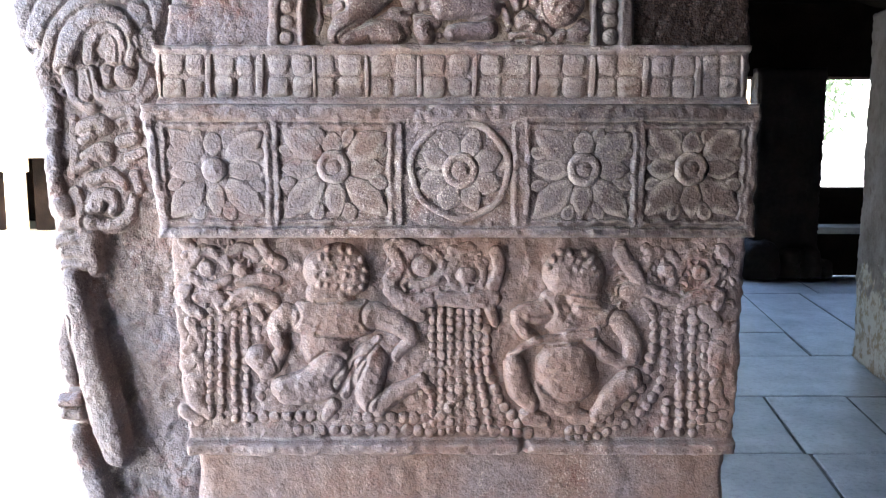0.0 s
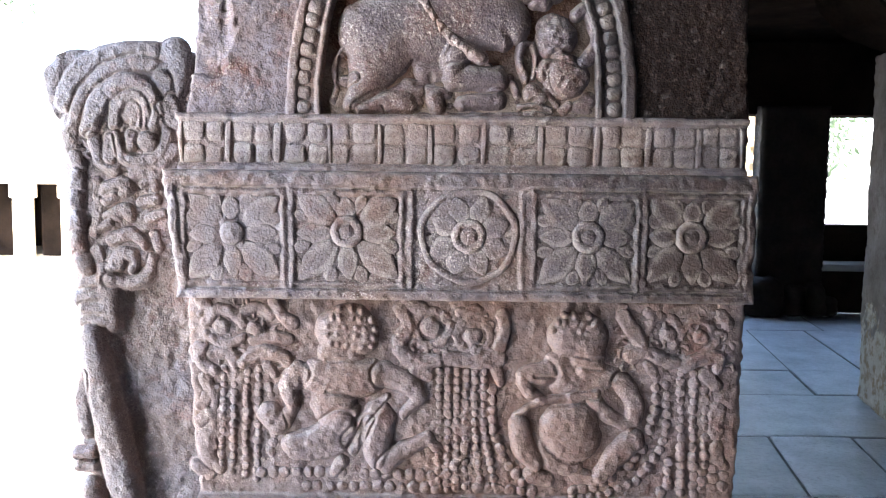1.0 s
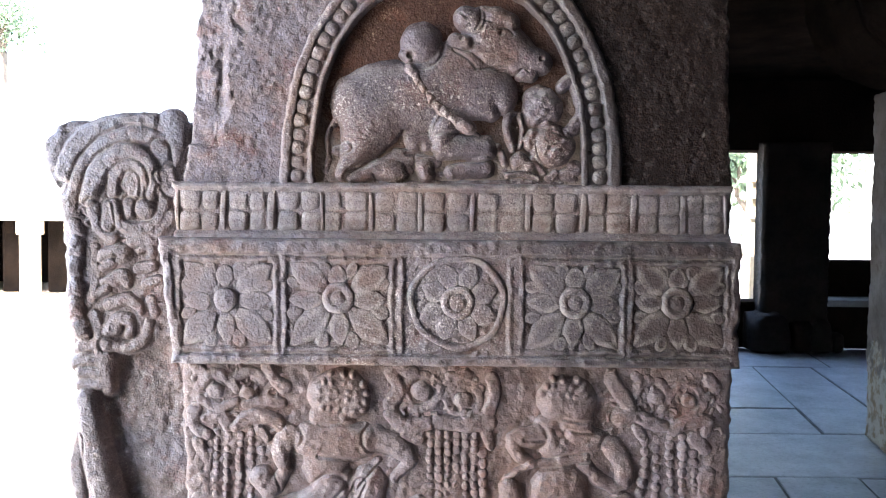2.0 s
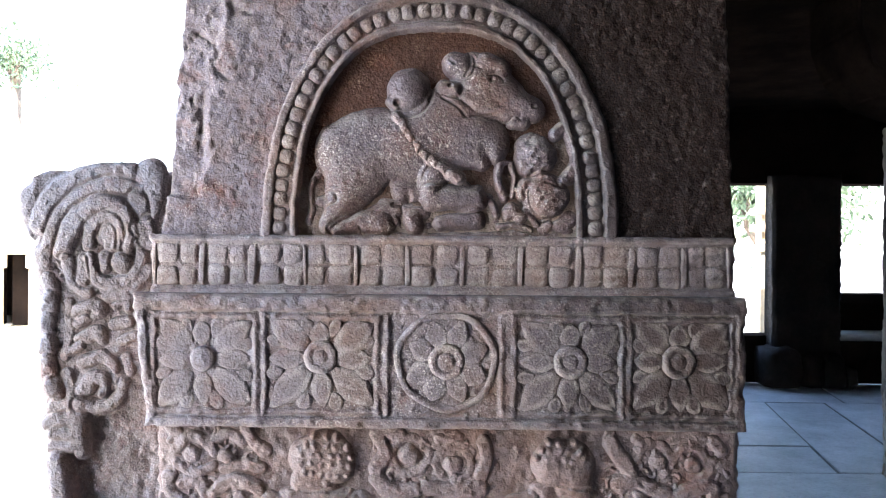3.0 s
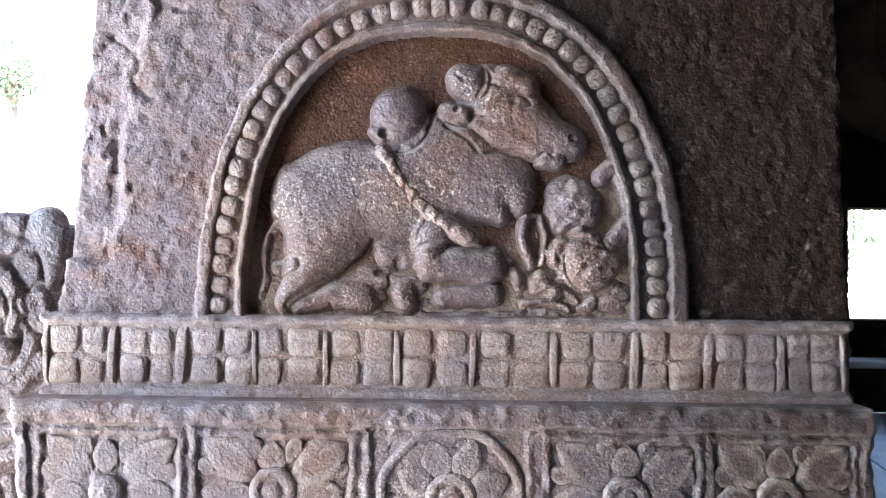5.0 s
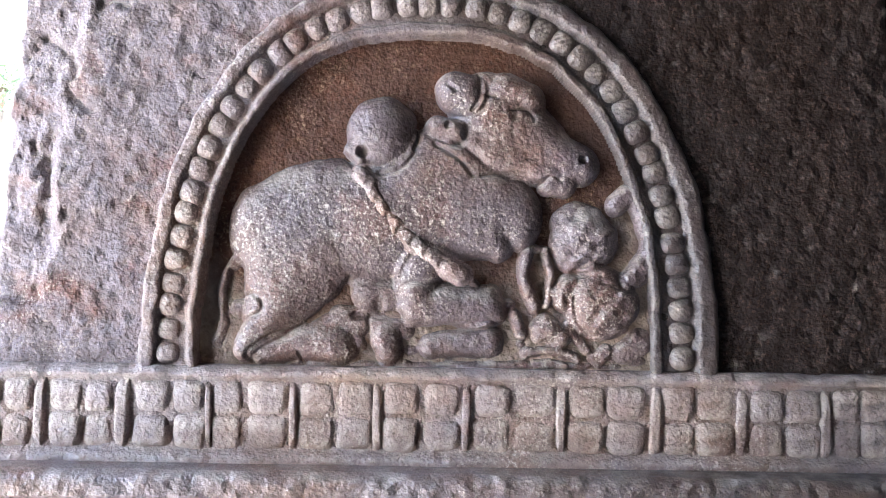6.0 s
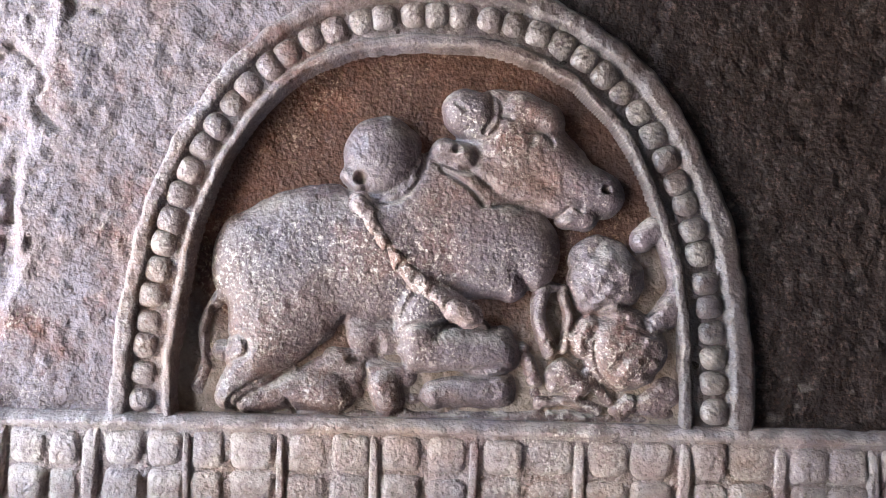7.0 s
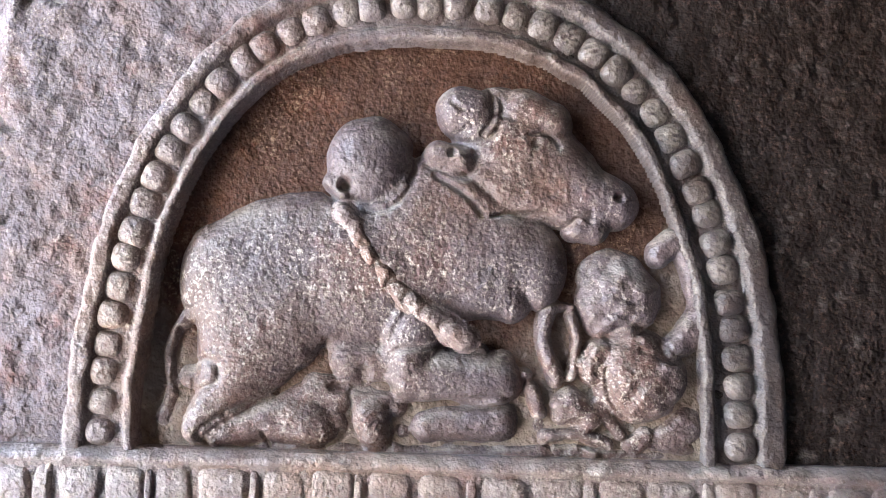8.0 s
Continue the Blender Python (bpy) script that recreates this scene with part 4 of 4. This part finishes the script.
def bead_string(way, pitch, radius, height, seed):
    """A carved string of beads along a polyline, in millimetres."""
    r = random.Random(seed)
    radius *= 1.14
    pitch = max(pitch, 1.9 * radius)
    out = Relief(0.6)
    left = 0.0
    for (ax, az), (bx, bz) in zip(way, way[1:]):
        n = math.hypot(bx - ax, bz - az)
        d = left
        while d < n:
            px, pz = ax + (bx - ax) * d / n, az + (bz - az) * d / n
            ux, uz = (bx - ax) / n * pitch * 0.02, (bz - az) / n * pitch * 0.02
            rr = radius * r.uniform(0.88, 1.1)
            out.limb(0.72 * height * r.uniform(0.8, 1.1), (px - ux, pz - uz, rr), (px + ux, pz + uz, rr))
            d += pitch * r.uniform(0.93, 1.07)
        left = d - n
    part("garland_string", out.mesh("garland_string", (0, -0.0023, 0), 0.8, 0.9, seed), stone_pink, figure_panel)


for i, (xt, xb, zt, zb) in enumerate(((-250, -254, 1309, 1204), (-239, -243, 1309, 1198), (-226, -229, 1306, 1192), (-214, -218, 1309, 1184))):
    bead_string([(xt, zt), (xb, zb)], 7.2, 3.9, 5.5, 200 + i)
for i in range(6):
    xt = -28 + 9.2 * i
    low = xt + (0 if i < 4 else 7 * (i - 3))
    bead_string([(xt, 1309), (xt, 1250), (low, 1183)], 7.6, 4.1, 5.5, 210 + i)
bead_string([(26, 1290), (27, 1250), (40, 1215), (62, 1190)], 9, 5.0, 6.5, 217)
bead_string([(194, 1305), (196, 1273), (188, 1238), (166, 1206), (133, 1189), (106, 1183)], 8.6, 5.2, 7.0, 220)
bead_string([(205, 1307), (208, 1261), (202, 1227), (178, 1195), (139, 1178), (104, 1174)], 8.6, 4.6, 6.0, 221)
for i, (xt, xb, zt, zb) in enumerate(((220, 225, 1310, 1182), (233, 238, 1310, 1180), (245, 249, 1303, 1212), (211, 210, 1216, 1190))):
    bead_string([(xt, zt), (xb, zb)], 8.4, 4.6, 6.0, 224 + i)
bead_string([(212, 1190), (203, 1180), (196, 1182)], 8, 5, 6, 229)
for i in range(3):
    bead_string([(246, 1206 - 10 * i), (272, 1214 - 11 * i)], 10, 5.2, 5, 230 + i)
bead_string([(-212, 1199), (-150, 1201), (-20, 1198)], 10.0, 5.4, 5.5, 234)
bead_string([(-165, 1185), (-90, 1186), (-20, 1184)], 10.4, 5.6, 5.5, 235)
bead_string([(-20, 1200), (-6, 1215), (2, 1240)], 10, 5.4, 5.5, 236)
bead_string([(-32, 1190), (-10, 1190), (20, 1185), (80, 1181)], 11, 5.2, 5.0, 237)
bead_string([(-205, 1290), (-196, 1262), (-202, 1220)], 9, 4.5, 4.0, 238)

# ---- side bracket with scroll and pilaster ----
ZS = [0.0, 0.9, 1.0, 1.107, 1.193, 1.253, 1.277, 1.347, 1.410, 1.478, 1.554, 1.575, 1.596, 1.612, 1.626, 1.634]
XS = [-0.36, -0.362, -0.378, -0.398, -0.411, -0.414, -0.408, -0.408, -0.416, -0.419, -0.425, -0.434, -0.440, -0.438, -0.428, -0.412]


def bracket_face(x, z):
    rise = 0.010 * soft(z, 1.385, 1.41) + 0.0018 * grainy(x + 0.6 * z, z - 0.5 * x, 0.011, 95) + 0.0010 * grainy(x, z, 0.006, 96)
    return rise


bracket = part("side_bracket", block_mesh("side_bracket", lambda z: float(np.interp(z, ZS, XS)), lambda z: -0.266 - 0.012 * float(soft(np.array(z), 1.15, 1.4)), 0.0, 1.634, 0.024, 0.16, 0.0024,
               bracket_face, 0.012, 7, 1.4), stone_pale, pillar, "scroll-topped bracket carved beside the pillar")
pilaster = Relief(1.0, 3.0)
infill(pilaster, -80, -20, -45, 62, 26, 6, 4.0, 5.5)
pilaster.over(11.0, (-100.7, 74.2, 9.1), (-98.6, 63.3, 9.1))
pilaster.over(11.0, (-100.4, 52.3, 9.7), (-101.0, 41.4, 9.2))
pilaster.over(11.0, (-102.3, 30.4, 9.2), (-102.4, 19.3, 9.2))
pilaster.over(11.0, (-102.5, 9.3, 9.2), (-102.6, -1.3, 9.2))
pilaster.over(11.0, (-101.5, -11.3, 9.2), (-100.5, -22.5, 9.9))
pilaster.over(13.0, (-96.3, -36.6, 12.4), (-94.3, -40.5, 11.1))
pilaster.over(10.0, (-94.3, -59.2, 11.2), (-81.6, -53.5, 8.7))
pilaster.over(10.0, (-98.6, -73.4, 10.6), (-82.6, -70.6, 9.9))
pilaster.over(11.0, (-93.7, -86.0, 8.7), (-77.7, -84.9, 8.1))
pilaster.over(11.0, (-96.6, -97.5, 7.5), (-75.5, -96.4, 6.9))
pilaster.over(17.0, (-89.4, -110.8, 12.5), (-84.2, -148.5, 15.7), (-74.0, -201.6, 17.8), (-63.2, -258.6, 17.9), (-53.4, -295.1, 15.5))
pilaster.over(9.0, (-97.6, -151.4, 6.3), (-101.8, -183.8, 9.5), (-97.8, -213.5, 8.9))
pilaster.over(11.0, (-108.7, -240.4, 6.4), (-92.3, -238.6, 7.0))
pilaster.over(11.0, (-105.9, -253.1, 7.0), (-90.2, -252.5, 7.0))
pilaster.over(14.0, (-94.5, -276.7, 11.6), (-84.7, -310.4, 12.9), (-72.1, -347.5, 14.3), (-57.2, -404.0, 15.7))
pilaster.limb(10.0, (-72.6, -45.0, 12.4), (-71.4, -73.5, 11.2), (-67.3, -102.1, 7.5))
pilaster.over(10.0, (-66.2, 39.7, 12.2), (-53.8, 43.0, 13.4))
pilaster.over(9.0, (-71.3, 27.6, 6.1), (-62.7, 31.5, 6.1))
pilaster.over(9.0, (-69.5, 11.0, 7.4), (-52.3, 19.3, 9.2), (-47.1, 11.0, 6.1))
pilaster.over(9.0, (-81.3, -0.1, 6.1), (-67.0, 5.4, 4.9))
pilaster.over(9.0, (-65.1, -10.2, 8.6), (-45.2, -4.6, 7.4), (-31.8, -16.9, 6.2))
pilaster.over(10.0, (-62.6, -36.6, 9.9), (-54.7, -25.3, 8.6), (-43.7, -29.3, 8.0), (-44.3, -42.2, 6.2))
pilaster.over(8.0, (-67.5, -53.5, 7.4), (-45.1, -56.4, 6.8), (-29.3, -45.1, 7.4), (-23.9, -28.1, 6.2))
pilaster.limb(7.0, (-82.6, -22.5, 7.4), (-77.9, -39.4, 7.4))
pilaster.over(7.0, (-34.1, 46.9, 6.1), (-22.8, 52.4, 5.5), (-20.5, 41.4, 4.9))
pilaster.over(7.0, (-35.1, 27.6, 7.3), (-21.1, 30.4, 7.3))
pilaster.over(7.0, (-27.6, 11.0, 6.1), (-13.4, 16.6, 6.1))
pilaster.over(7.0, (-22.8, -5.7, 6.2), (-17.9, -19.7, 6.2))
pilaster.limb(6.0, (-81.1, 49.6, 6.1), (-80.0, 22.1, 6.1), (-85.5, -5.7, 6.2))
pilaster.over(6.0, (-39.3, 55.1, 4.9), (-27.8, 63.3, 4.9))
pilaster.dent(3.0, (-46.8, -34.9, 4.3))
pilaster.dent(3.0, (-56.7, 39.7, 3.7))
pilaster.groove(2.5, (-64.2, -45.0, 2.5), (-53.3, -51.8, 2.5))
part("pilaster_relief", pilaster.mesh("pilaster_relief", (-0.303, 0.0170, 1.45), 1.0, 1.0, 68), stone_pale, bracket, "slender curved pilaster and leaf curls")
scroll = Relief(0.8, 4.0)
infill(scroll, -100, -25, 60, 165, 22, 7, 2.6, 5.0)
scroll.limb(5.0, (-108.1, 130.4, 11.2), (-92.9, 157.0, 12.5), (-61.9, 175.4, 11.1), (-18.3, 180.7, 9.7))
scroll.over(6.0, (-98.9, 103.7, 8.4), (-89.1, 130.5, 9.1), (-68.6, 154.4, 9.7), (-35.3, 167.6, 9.0), (-8.4, 162.4, 8.3))
scroll.limb(4.5, (3.2, 178.2, 15.3), (4.7, 151.8, 11.1), (-3.4, 130.6, 8.4))
scroll.over(5.0, (-8.9, 151.8, 11.1), (-5.2, 138.6, 9.1))
scroll.limb(4.0, (-77.3, 98.4, 18.3), (-55.4, 98.4, 19.7), (-33.1, 103.8, 16.8), (-56.6, 76.8, 15.5), (-31.5, 82.2, 14.1))
scroll.over(9.5, (-83.7, 101.0, 9.8), (-72.8, 127.8, 11.9), (-47.3, 145.4, 13.2), (-24.8, 138.5, 12.6), (-14.9, 117.2, 10.5), (-16.6, 106.5, 7.7))
scroll.over(8.0, (-57.5, 109.1, 7.7), (-52.9, 124.1, 8.4), (-37.1, 133.2, 8.4), (-26.7, 122.5, 7.7), (-28.6, 106.5, 6.3))
scroll.over(6.5, (-43.5, 114.5, 6.3), (-36.5, 122.5, 6.3), (-35.7, 106.5, 6.3))
scroll.over(7.0, (-56.6, 95.7, 6.3), (-52.0, 79.5, 7.7), (-37.7, 68.6, 7.8), (-18.1, 74.1, 7.8), (-5.1, 93.0, 7.0), (-4.4, 109.2, 5.6))
scroll.over(6.0, (-41.8, 95.7, 6.3), (-39.6, 84.9, 6.3))
scroll.over(9.5, (-23.4, 90.3, 11.3))
scroll.over(5.5, (-77.8, 90.3, 8.4), (-73.2, 74.0, 8.5), (-60.2, 60.5, 7.1))
scroll.over(5.0, (-63.9, 93.0, 6.3), (-62.2, 74.1, 7.0))
scroll.over(6.0, (-3.6, 125.2, 8.4), (5.5, 109.2, 7.0), (1.0, 130.6, 7.0))
scroll.limb(5.0, (-12.9, 68.7, 8.5), (1.5, 82.2, 7.8))
scroll.limb(5.0, (-104.7, 98.3, 9.1), (-103.0, 82.2, 9.1))
scroll.limb(4.0, (-38.3, 57.8, 7.1), (-18.8, 60.5, 8.5))
part("scroll_relief", scroll.mesh("scroll_relief", (-0.305, 0.0125, 1.45), 0.9, 1.0, 69), stone_pale, bracket, "large spiral scroll")


# ---- hall: roof, walls seen and added, far pillars ----
def wall(name, x0, x1, y0, y1, z0, z1, mat, kind="structure", bevel=0.0):
    return tagged(part(name, box_bm(x0, x1, y0, y1, z0, z1, bevel), mat, smooth=False), kind=kind)


# ceiling coloured black to carry the hall's shade
tagged(wall("ceiling", -1.20, 6.8, -3.0, 9.3, 3.2, 3.5, shade_mat), "stone slab ceiling of the pillared hall, its shade put into the black colour")
# two unseen walls, added to close off light from right and front
tagged(wall("wall_east", 6.5, 6.8, -3.0, 9.3, 0, 3.2, hall_mat), "unseen rough sandstone side wall, added to close off light from the right")
tagged(wall("wall_south", -1.28, 6.5, -3.0, -2.7, 0, 3.2, hall_mat), "unseen rough sandstone wall behind the camera, added to shape the light")

# unseen wall and pier narrow the court's light; black so they bounce little
tagged(wall("wall_west", -0.62, -0.40, 1.4, 9.3, 0, 3.2, shade_mat), "unseen rough sandstone wall between hall and court, added to keep the hall dark")
tagged(wall("west_pier", -1.28, -0.98, -2.7, -1.20, 0, 3.2, shade_mat), "unseen rough sandstone pier beside the porch opening, added to rake the light")
# unseen beam, added to hold the high sky off the pillar's upper part
tagged(wall("eave_beam", -1.28, -1.02, -1.20, 1.0, 2.5, 3.2, hall_mat), "unseen stone beam over the porch edge, added to cut off the high sky")

# this wall's stone is blackened to paint the shade it stands in
wall_north = tagged(new("wall_north"), "sandstone outer wall with bench and openings, its deep shade put into the colour", kind="structure")
# the side pier is unseen, added to keep daylight out of the hall
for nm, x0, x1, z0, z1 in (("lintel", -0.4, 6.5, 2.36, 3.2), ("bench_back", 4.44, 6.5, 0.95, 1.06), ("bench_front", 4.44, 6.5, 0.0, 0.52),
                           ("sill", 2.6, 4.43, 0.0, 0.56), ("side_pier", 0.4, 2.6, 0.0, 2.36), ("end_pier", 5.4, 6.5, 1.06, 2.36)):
    part(nm, box_bm(x0, x1, 8.40, 8.75, z0, z1, 0.012), shade_mat, wall_north, smooth=False)
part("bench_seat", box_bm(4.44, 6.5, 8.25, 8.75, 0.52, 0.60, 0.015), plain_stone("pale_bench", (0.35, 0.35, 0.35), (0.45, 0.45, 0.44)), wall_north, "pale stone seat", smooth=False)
# black panel fills the dark gap above the seat, shade in its colour
part("bench_backing", box_bm(4.44, 6.5, 8.72, 8.8, 0.6, 0.95), shade_mat, wall_north, smooth=False)

far_pillar = tagged(new("far_pillar"), "rough sandstone pillar with a carved base by the far wall, shade put into its dark colour", "pillar")
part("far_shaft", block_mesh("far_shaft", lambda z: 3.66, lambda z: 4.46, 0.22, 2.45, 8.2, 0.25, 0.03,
                             lambda x, z: 0.02 * grainy(x, z, 0.22, 5) + 0.012 * grainy(x, z, 0.09, 6), 0.05, 8), shade_dim_mat, far_pillar)


def lump(name, x0, x1, y0, y1, z1, seed, parent):
    """A worn boulder-like carved block with blunt corners."""
    r = random.Random(seed)
    bm = bmesh.new()
    bmesh.ops.create_icosphere(bm, subdivisions=3, radius=1.0)
    off = Vector((r.uniform(0, 9), r.uniform(0, 9), r.uniform(0, 9)))
    for v in bm.verts:
        n = v.co.normalized()
        k = 1 / (abs(n.x) ** 4 + abs(n.y) ** 4 + abs(n.z) ** 4) ** 0.25
        k *= 1 + 0.16 * noise.noise(n * 1.6 + off) + 0.07 * noise.noise(n * 4 + off)
        v.co = Vector(((x0 + x1) / 2 + n.x * k * (x1 - x0) / 2, (y0 + y1) / 2 + n.y * k * (y1 - y0) / 2, max(0.0, z1 * (0.45 + 0.55 * n.z * k))))
    return part(name, bm, shade_dim_mat, parent)


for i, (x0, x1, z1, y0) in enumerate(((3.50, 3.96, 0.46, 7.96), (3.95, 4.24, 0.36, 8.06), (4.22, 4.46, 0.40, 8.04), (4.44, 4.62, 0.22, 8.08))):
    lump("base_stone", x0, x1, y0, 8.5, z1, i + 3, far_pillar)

near_pillar = tagged(new("hall_pillar"), "grey-brown stone hall pillar with a wide bracket capital", "pillar")


def pillar_side(name, y0, y1, z0, z1, x, seed):
    me = block_mesh(name, lambda z: 0.0, lambda z: y1 - y0, z0, z1, 0.0, 0.7, 0.02,
                    lambda a, z: 0.008 * grainy(a, z, 0.16, seed) + 0.006 * grainy(a, z, 0.06, seed + 1), 0.03, seed)
    ob = part(name, me, limed_mat, near_pillar)
    ob.matrix_basis = Matrix.Translation((x, y1, 0)) @ pose(0, 0, 0, 0, 0, -102)
    return ob


pillar_side("hall_shaft", 3.72, 4.64, 0.0, 2.42, 2.955, 12)
cap = bmesh.new()
ring = [(3.0, 2.42), (2.86, 2.43), (2.62, 2.52), (2.46, 2.68), (2.38, 2.90), (2.38, 3.2), (3.9, 3.2), (3.9, 2.42)]
lo = [cap.verts.new((x, 3.85, z)) for x, z in ring]
hi = [cap.verts.new((x, 4.5, z)) for x, z in ring]
cap.faces.new(lo)
cap.faces.new(hi[::-1])
for i in range(len(ring)):
    j = (i + 1) % len(ring)
    cap.faces.new((lo[j], lo[i], hi[i], hi[j]))
bmesh.ops.bevel(cap, geom=cap.edges[:], offset=0.02, segments=2, affect="EDGES")
# capital takes the black colour too, for the shade under the ceiling
part("bracket_capital", cap, shade_mat, near_pillar, smooth=False)

# ---- court: ground, cloister, tree ----
bmg = bmesh.new()
bmesh.ops.create_grid(bmg, x_segments=40, y_segments=40, size=400)
for v in bmg.verts:
    v.co.z = -1.2
tagged(part("ground", bmg, ground_mat, smooth=False), "pale sunlit court ground", kind="structure")
tagged(wall("terrace", -1.25, 6.8, -3.0, 9.3, -1.25, -0.06, hall_mat), "stone terrace carrying the hall floor")

cloister = tagged(new("cloister"), "long pale yellow sandstone cloister across the court", "building")
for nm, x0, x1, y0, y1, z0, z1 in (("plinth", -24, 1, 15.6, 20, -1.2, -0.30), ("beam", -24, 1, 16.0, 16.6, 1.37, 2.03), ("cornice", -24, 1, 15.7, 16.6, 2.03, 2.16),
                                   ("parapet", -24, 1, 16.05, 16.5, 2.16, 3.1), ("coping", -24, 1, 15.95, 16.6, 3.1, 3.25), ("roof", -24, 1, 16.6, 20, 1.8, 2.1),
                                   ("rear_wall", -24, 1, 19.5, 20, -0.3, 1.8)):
    # rear wall and roof are black to paint the shade inside the cloister
    part(nm, box_bm(x0, x1, y0, y1, z0, z1, 0.02), shade_mat if nm in ("rear_wall", "roof") else court_mat, cloister, smooth=False)
x = -22.22
while x < 0.5:
    part("pier", box_bm(x, x + 0.40, 16.05, 16.25, -0.30, 1.22, 0.03), court_mat, cloister, smooth=False)
    part("pier_head", box_bm(x - 0.05, x + 0.45, 16.02, 16.3, 1.06, 1.37, 0.03), court_mat, cloister, smooth=False)
    # inner piers black as well: interior shade put into their colour
    part("inner_pier", box_bm(x + 0.14, x + 0.86, 17.0, 17.4, -0.30, 1.8, 0.03), shade_mat, cloister, smooth=False)
    x += 1.06


def tree(x, y, base, height, spread, seed, clear=0.4):
    r = random.Random(seed)
    t = tagged(new("tree"), "leafy green tree beyond the court", "tree")
    t.location = (x, y, base)
    bm = bmesh.new()
    tips = []

    def branch(a, b, ra, rb):
        d = b - a
        m = Matrix.Translation((a + b) / 2) @ d.to_track_quat("Z", "Y").to_matrix().to_4x4()
        bmesh.ops.create_cone(bm, cap_ends=True, segments=8, radius1=ra, radius2=rb, depth=d.length, matrix=m)

    fork = Vector((0.2, 0, height * clear))
    branch(Vector((0, 0, 0)), fork, 0.28, 0.2)
    for i in range(8):
        a = 2 * math.pi * i / 8 + r.uniform(-0.3, 0.3)
        mid = fork + Vector((math.cos(a) * spread * 0.4, math.sin(a) * spread * 0.4, height * r.uniform(0.25, 0.5) * (1 - clear)))
        branch(fork, mid, 0.13, 0.08)
        for k in range(3):
            end = mid + Vector((r.uniform(-1, 1) * spread * 0.4, r.uniform(-1, 1) * spread * 0.4, height * r.uniform(0.03, 0.45) * (1 - clear)))
            branch(mid, end, 0.07, 0.025)
            tips.append(end)
    part("trunk", bm, bark_mat, t)
    verts, faces = [], []
    for tip in tips:
        for _ in range(int(300 * (1 - clear))):
            c = tip + Vector((r.gauss(0, 0.55), r.gauss(0, 0.55), r.gauss(0, 0.4)))
            q = Euler((r.uniform(0, 6), r.uniform(0, 6), r.uniform(0, 6))).to_matrix()
            s = r.uniform(0.07, 0.15)
            n = len(verts)
            verts += [c + q @ Vector(p) for p in ((-s, 0, 0), (0, -s * 0.45, 0.02), (s, 0, 0), (0, s * 0.45, 0.02))]
            faces.append([n, n + 1, n + 2, n + 3])
    part("crown", mesh_from("crown", [tuple(v) for v in verts], faces), leaf_mat, t, smooth=False)


tree(-16.4, 27, -1.2, 10.2, 0.5, 1, 0.84)
tree(7.7, 18.5, -1.2, 5.8, 2.0, 2)

# porch post outside the opening
post = tagged(new("outer_post"), "pale ringed stone post outside the opening", "post")
part("post_shaft", box_bm(4.45, 4.78, 10.6, 10.93, -1.2, 1.55, 0.03), court_mat, post, smooth=False)
for z in (1.55, 1.85, 2.1):
    part("post_ring", box_bm(4.41, 4.82, 10.56, 10.97, z, z + 0.1, 0.03), court_mat, post, smooth=False)
part("post_neck", box_bm(4.48, 4.75, 10.63, 10.9, 1.65, 3.0, 0.03), court_mat, post, smooth=False)

# ---- paving of the hall ----
floor = tagged(wall("floor", -1.25, 6.5, -3.0, 8.4, -0.06, -0.007, grout_mat), "blue-grey stone slabs with dusty joints", kind="structure")
rnd = random.Random(8)
rows = [-2.99, -2.33, -1.46, -0.59, 0.28, 1.15, 2.0, 2.86, 3.76, 4.70, 5.45, 7.23, 8.39]
fixed = {2.0: (2.06,), 2.86: (2.04, 2.54), 3.76: (0.9, 3.1), 4.70: (1.5, 2.61, 3.22), 5.45: (1.6, 2.61, 3.22, 4.1)}


def askew(x, y):
    """The paving runs a little askew to the pillar."""
    return min(6.49, max(-1.24, x + 0.19 * (y - 4.2)))


for y0, y1 in zip(rows, rows[1:]):
    cuts = list(fixed.get(y0, (rnd.uniform(0.3, 1.2),)))
    x = cuts[-1] + rnd.uniform(0.9, 1.5)
    while x < 7.8:
        cuts.append(x)
        x += rnd.uniform(0.9, 1.5)
    x = cuts[0] - rnd.uniform(0.9, 1.4)
    while x > -3.4:
        cuts.append(x)
        x -= rnd.uniform(0.9, 1.4)
    cuts.sort()
    for a, b in zip(cuts, cuts[1:]):
        if askew(b, y0) - askew(a, y0) < 0.1 or askew(b, y1) - askew(a, y1) < 0.1:
            continue
        lift = rnd.uniform(-0.004, 0.003)
        g = rnd.uniform(0.006, 0.011)
        bm = box_bm(a + g, b - g, y0 + g, y1 - g, -0.03, lift, 0.010)
        for v in bm.verts:
            v.co.x = askew(v.co.x, v.co.y)
        part("slab", bm, slab_mat, floor, smooth=False)
